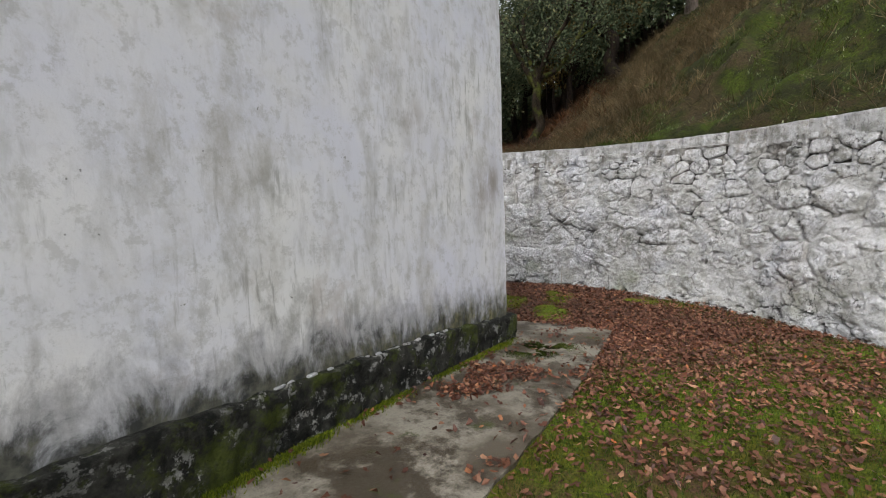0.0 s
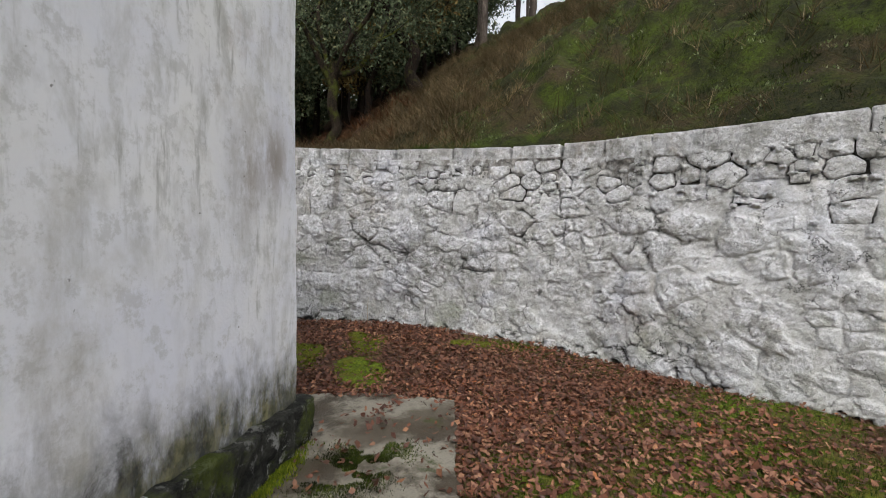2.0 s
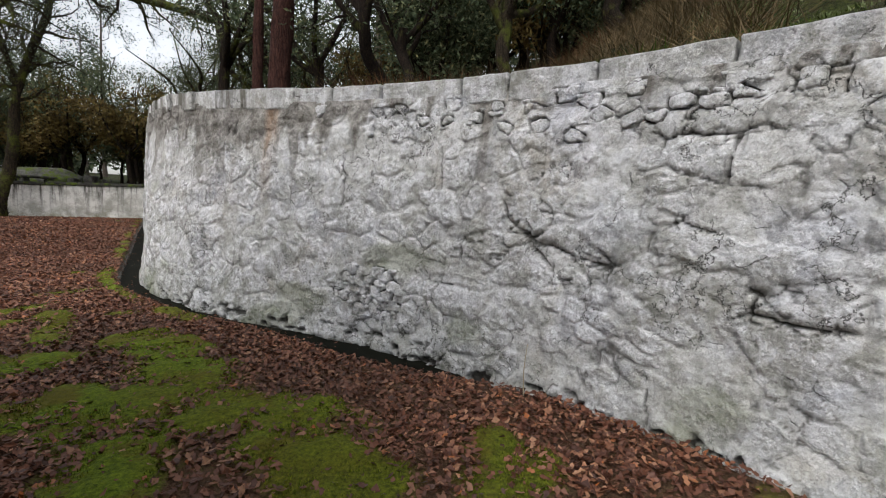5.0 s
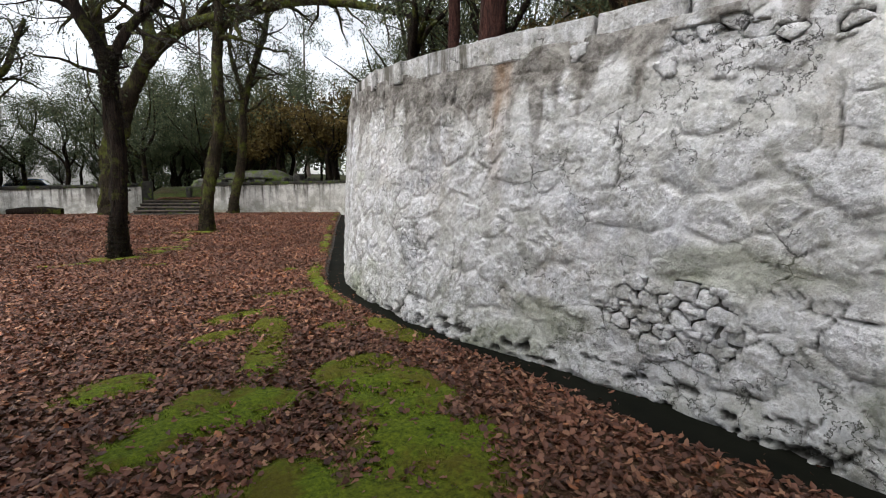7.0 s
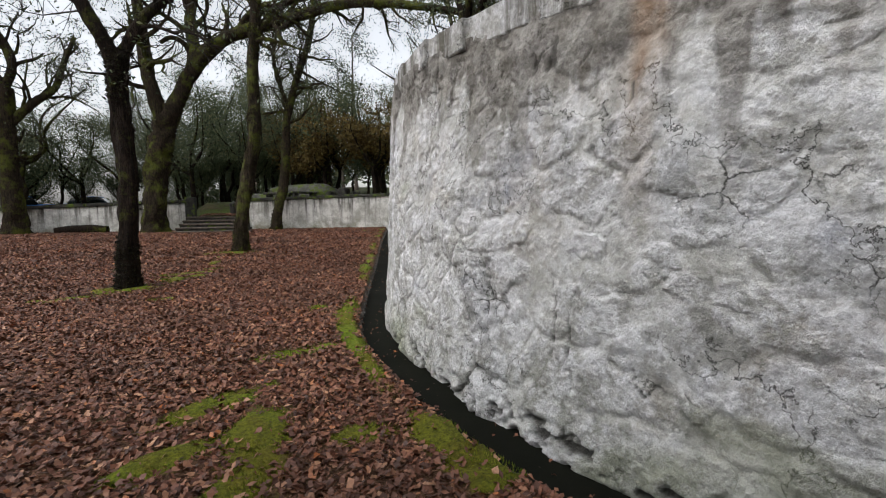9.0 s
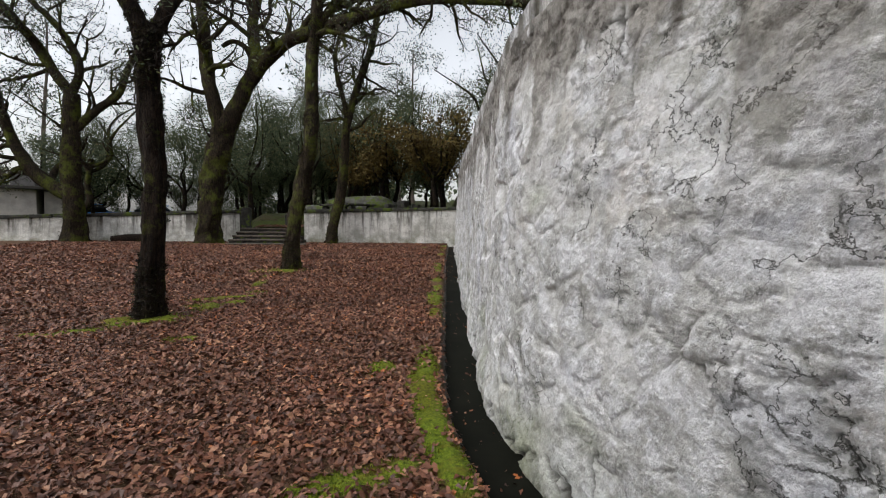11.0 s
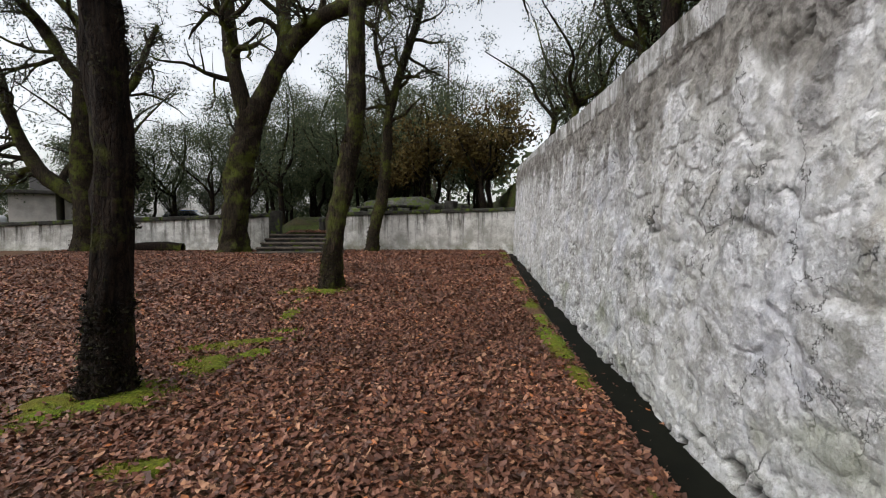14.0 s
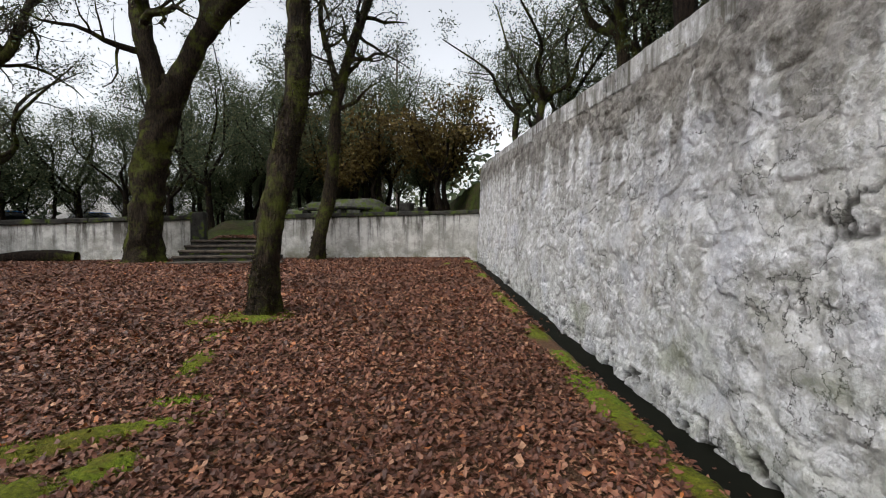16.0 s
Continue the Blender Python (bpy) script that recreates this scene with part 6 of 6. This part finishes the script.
BLUE = plain("blue_car_paint", (0.03, 0.16, 0.50), 0.25, 0, 0.05)
WHITE = plain("white_car_paint", (0.75, 0.76, 0.78), 0.25, 0, 0.05)
car(-8.4, 49.0, 12, BLUE, "bright blue hatchback parked beyond the low wall")
car(-16.0, 47.0, 30, WHITE, "white hatchback parked beside the hut")
car(-5.0, 52.0, -8, BLUE, "blue hatchback parked under far trees")


# ---- fallen leaves, grass and litter ----
def scatter(n, x0, x1, y0, y1, rng):
    return rng.uniform(x0, x1, n), rng.uniform(y0, y1, n)


def leaf_shapes():
    """Outlines of lobed oak leaves, as halves of a strip along the midrib."""
    shapes = []
    for widths in ((0.26, 0.15, 0.36), (0.30, 0.20, 0.32), (0.22, 0.26, 0.40)):
        shapes.append(np.array(widths))
    return shapes


def litter(name, label, count_per_m2, box, seed, size=0.055):
    rng = np.random.RandomState(seed)
    x0, x1, y0, y1 = box
    n = int((x1 - x0) * (y1 - y0) * count_per_m2)
    x, y = scatter(n, *box, rng)
    ok = rng.rand(n) < litter_cover(x, y)
    x, y = x[ok], y[ok]
    n = len(x)
    z = ground_z(x, y)
    pad = on_pad(x, y)
    z = z + np.where(pad, 0.03, 0.0) + rng.uniform(0.004, 0.045, n)
    heading = rng.uniform(0, 6.283, n)
    tilt, roll = rng.normal(0, 0.32, n), rng.normal(0, 0.32, n)
    length = size * rng.uniform(0.65, 1.45, n)
    shapes = leaf_shapes()
    which = rng.randint(0, 3, n)
    wid = np.stack(shapes)[which]
    k = np.array([0.26, 0.48, 0.72])
    curl = rng.uniform(-0.15, 0.5, n)
    fold = rng.uniform(-0.1, 0.55, n)
    u = np.concatenate([[0.0], k, [1.0]]) * 2 - 1
    cols = []
    for i in range(5):
        w = np.zeros(n) if i in (0, 4) else wid[:, i - 1]
        lift = curl * u[i]**2
        for sgn in ((-1, 1) if 0 < i < 4 else (1,)):
            cols.append(np.stack([np.full(n, u[i]), sgn * w * 1.5, lift + fold * w * 1.2], -1))
    P = np.stack(cols, 1) * length[:, None, None]
    ct, st, cr, sr = np.cos(tilt), np.sin(tilt), np.cos(roll), np.sin(roll)
    X, Y, Z = P[..., 0], P[..., 1], P[..., 2]
    Y, Z = Y * cr[:, None] - Z * sr[:, None], Y * sr[:, None] + Z * cr[:, None]
    X, Z = X * ct[:, None] + Z * st[:, None], -X * st[:, None] + Z * ct[:, None]
    ch, sh = np.cos(heading), np.sin(heading)
    X, Y = X * ch[:, None] - Y * sh[:, None], X * sh[:, None] + Y * ch[:, None]
    V = np.stack([X + x[:, None], Y + y[:, None], Z + z[:, None]], -1).reshape(-1, 3)
    one = np.array([[1, 3, 4, 2], [3, 5, 6, 4]])
    tri = np.array([[0, 1, 2], [5, 7, 6]])
    off = (np.arange(n) * 8)[:, None, None]
    me = mesh_of(name, V, [(one[None] + off).reshape(-1, 4), (tri[None] + off).reshape(-1, 3)], LITTER, False)
    tagged(new(name, me), label, "leaves", kind="stuff")


def crumbs(name, label, count_per_m2, box, seed, size):
    """Small curled and broken leaves between the whole ones."""
    rng = np.random.RandomState(seed)
    n = int((box[1] - box[0]) * (box[3] - box[2]) * count_per_m2)
    x, y = scatter(n, *box, rng)
    ok = rng.rand(n) < litter_cover(x, y)
    x, y = x[ok], y[ok]
    n = len(x)
    pad = on_pad(x, y)
    c = np.stack([x, y, ground_z(x, y) + np.where(pad, 0.03, 0.0) + rng.uniform(0.004, 0.035, n)], -1)
    a = rng.uniform(0, 6.283, n)
    s = size * rng.uniform(0.5, 1.5, n)
    u = np.stack([np.cos(a), np.sin(a), rng.normal(0, 0.45, n)], -1) * s[:, None]
    v = np.stack([-np.sin(a), np.cos(a), rng.normal(0, 0.5, n)], -1) * (s * rng.uniform(0.4, 0.8, n))[:, None]
    lift = np.zeros((n, 3))
    lift[:, 2] = s * rng.uniform(-0.2, 0.6, n)
    V = np.stack([c - u, c + v + lift, c + u, c - v + lift], 1).reshape(-1, 3)
    tagged(new(name, mesh_of(name, V, np.arange(n * 4).reshape(-1, 4), LITTER, False)), label, "leaves", kind="stuff")


def blades(name, label, x, y, z, rng, mat, height, width, lean=0.5, category="grass"):
    n = len(x)
    h = height * rng.uniform(0.5, 1.4, n)
    a = rng.uniform(0, 6.283, n)
    dx, dy = np.cos(a), np.sin(a)
    l = h * rng.uniform(0.1, lean * 2, n)
    b = rng.uniform(0, 6.283, n)
    p0 = np.stack([x - dx * width, y - dy * width, z - 0.01], -1)
    p1 = np.stack([x + dx * width, y + dy * width, z - 0.01], -1)
    p2 = np.stack([x + np.cos(b) * l, y + np.sin(b) * l, z + h], -1)
    V = np.stack([p0, p1, p2], 1).reshape(-1, 3)
    me = mesh_of(name, V, np.arange(n * 3).reshape(-1, 3), mat, False)
    tagged(new(name, me), label, category, kind="stuff")


litter("fallen_leaves", "thick carpet of curled brown oak leaves", 600, (2.6, 9.0, 0.2, 20.5), 1, 0.029)
litter("fallen_leaves", "thick carpet of curled brown oak leaves", 200, (-4.0, 13.0, 20.5, 33.6), 2, 0.040)
litter("fallen_leaves", "brown oak leaves strewn over the ground", 200, (-5.0, 2.0, 9.5, 20.5), 3, 0.040)
litter("fallen_leaves", "brown oak leaves strewn on turf and concrete", 680, (-1.0, 8.4, -3.0, 3.4), 4, 0.023)

crumbs("leaf_crumbs", "small curled and broken brown leaves", 900, (2.0, 9.2, 0.2, 20.5), 11, 0.024)
crumbs("leaf_crumbs", "small curled and broken brown leaves", 420, (-4.0, 13.0, 20.5, 33.6), 12, 0.032)
crumbs("leaf_crumbs", "small curled and broken brown leaves", 420, (-5.0, 2.0, 9.5, 20.5), 13, 0.032)
crumbs("leaf_crumbs", "small broken brown leaves in the turf", 420, (0.0, 8.4, -2.5, 3.0), 14, 0.022)

grng = np.random.RandomState(31)
x, y = scatter(170000, 1.0, 8.3, -2.6, 3.4, grng)
ok = (grng.rand(len(x)) < np.clip(turf_cover(x, y), 0, 1)) & ~on_pad(x, y) & (wall_offset(x, y)[0] > 0.05)
blades("grass", "short green turf among fallen leaves", x[ok], y[ok], ground_z(x[ok], y[ok]), grng, GRASS, 0.034, 0.0035)
x, y = scatter(220000, 3.5, 8.5, 3.0, 23.5, grng)
ok = (moss_cover(x, y) > 0.55) & (wall_offset(x, y)[0] > 0.05)
blades("moss_tufts", "fine bright green moss tufts", x[ok], y[ok], ground_z(x[ok], y[ok]) + 0.03, grng, MOSS_LEAF, 0.012, 0.004, 0.6, "moss")
n = 26000
u, v = -grng.uniform(0, 7.0, n), -0.09 - np.abs(grng.normal(0, 0.045, n))
c, s = math.cos(HOUSE_TURN), math.sin(HOUSE_TURN)
x, y = HOUSE_AT[0] + u * c - v * s, HOUSE_AT[1] + u * s + v * c
ok = grng.rand(n) < smooth(-0.3, 0.4, fbm(u * 1.4, v * 0, 3.0, 3))
blades("moss_tufts", "green moss creeping along the foot of the plinth", x[ok], y[ok], yard_z(x[ok], y[ok]) + 0.03, grng, MOSS_LEAF, 0.018, 0.005, 0.6, "moss")
x, y = scatter(420000, 7.3, 20, -6, 8.5, grng)
d, foot = wall_offset(x, y)
straw = fbm(x * 0.55, y * 0.55, 3.0, 4) * 1.2 + 0.50 * smooth(0.5, 5.5, y) - 0.10
ok = (d < -0.5) & (straw < -0.05 + 0.5 * grng.rand(len(x))) & (grng.rand(len(x)) < 0.7) & (fbm(x * 1.6, y * 1.6, 21.0, 3) > -0.15)
blades("hill_grass", "short dark green grass and moss on the bank", x[ok], y[ok], ground_z(x[ok], y[ok]), grng, HILL_GREEN, 0.016 + 0.060 * smooth(0.15, 0.45, fbm(x[ok] * 2.2, y[ok] * 2.2, 9.0, 3)), 0.006, 1.0)
tx, ty = scatter(9500, 7.6, 21, -6, 9, grng)
d, foot = wall_offset(tx, ty)
straw = fbm(tx * 0.55, ty * 0.55, 3.0, 4) * 1.4 + 0.62 * smooth(1.0, 5.5, ty) + 0.15 * smooth(2.5, 6, -d) - 0.22
ok = (d < -0.7) & ((straw > 0.0 + 0.25 * grng.rand(len(tx))) | (grng.rand(len(tx)) < 0.07))
tx, ty = np.repeat(tx[ok], 20), np.repeat(ty[ok], 20)
x, y = tx + grng.normal(0, 0.09, len(tx)), ty + grng.normal(0, 0.09, len(tx))
blades("dry_grass", "drooping tufts of straw-brown grass on the bank", x, y, ground_z(x, y), grng, DRY_GRASS, 0.26, 0.006, 1.2)
tx, ty = scatter(900, 7.6, 20, -5, 8, grng)
d, foot = wall_offset(tx, ty)
ok = (d < -0.6) & (fbm(tx * 0.9, ty * 0.9, 33.0, 3) > -0.05)
tx, ty = np.repeat(tx[ok], 14), np.repeat(ty[ok], 14)
x, y = tx + grng.normal(0, 0.05, len(tx)), ty + grng.normal(0, 0.05, len(tx))
blades("bank_weeds", "small pale green leafy weeds on the bank", x, y, ground_z(x, y), grng, WEED, 0.032, 0.014, 0.7, "weeds")
# moss along the front edge of the coping and on the damp corner of the apron
x, y = scatter(500000, 5.0, 10.5, -4.0, 31.0, grng)
d, foot = wall_offset(x, y)
edge = -batter(foot) * (wall_top(foot) + 0.07)
ok = (np.abs(d - edge + 0.09) < 0.05) & (fbm(x * 2.2, y * 2.2, 5.0, 3) > -0.05)
blades("coping_moss", "green and brown moss along the top of the wall", x[ok], y[ok], wall_top(foot[ok]) - 0.01, grng, HILL_GREEN, 0.026, 0.007, 0.8, "moss")
x, y = 4.42 + grng.normal(0, 0.22, 22000), 3.02 + grng.normal(0, 0.12, 22000)
ok = fbm(x * 4, y * 4, 2.0, 3) > -0.12
blades("moss_tufts", "dark wet moss on the apron by the corner of the house", x[ok], y[ok], yard_z(x[ok], y[ok]) + 0.025, grng, HILL_GREEN, 0.013, 0.005, 0.6, "moss")
# a lone stalk by the wall and a small fern on its top
sx, sy = 8.50, 5.25
stalk = Wood(71)
stalk.limb([(0, 0, -0.02), (0.03, 0.03, 0.2), (0.10, 0.05, 0.42)], 0.006, 0.003, 5, 0)
ob = tagged(new("dry_stalk", mesh_of("dry_stalk", np.vstack(stalk.v), np.vstack(stalk.f), PALE_STALK)), "thin dry straw stalk leaning against the wall", "stalk")
ob.matrix_basis = pose(sx, sy, at_ground(sx, sy))
n = 140
fx, fy = 9.42 + grng.normal(0, 0.06, n), 4.75 + grng.normal(0, 0.08, n)
blades("fern", "small green fern on top of the wall", fx, fy, np.full(n, float(wall_top(4.75)) - 0.02), grng, GRASS, 0.13, 0.012, 1.1, "fern")
x, y = scatter(30000, 9.2, 17, 6.5, 16, grng)
d, foot = wall_offset(x, y)
ok = (d < -0.6) & (fbm(x * 0.5, y * 0.5, 13.0, 3) > 0.05)
blades("dead_bracken", "rust-brown dead bracken under the trees", x[ok], y[ok], ground_z(x[ok], y[ok]), grng, FERN, 0.30, 0.02, 1.0, "bracken")
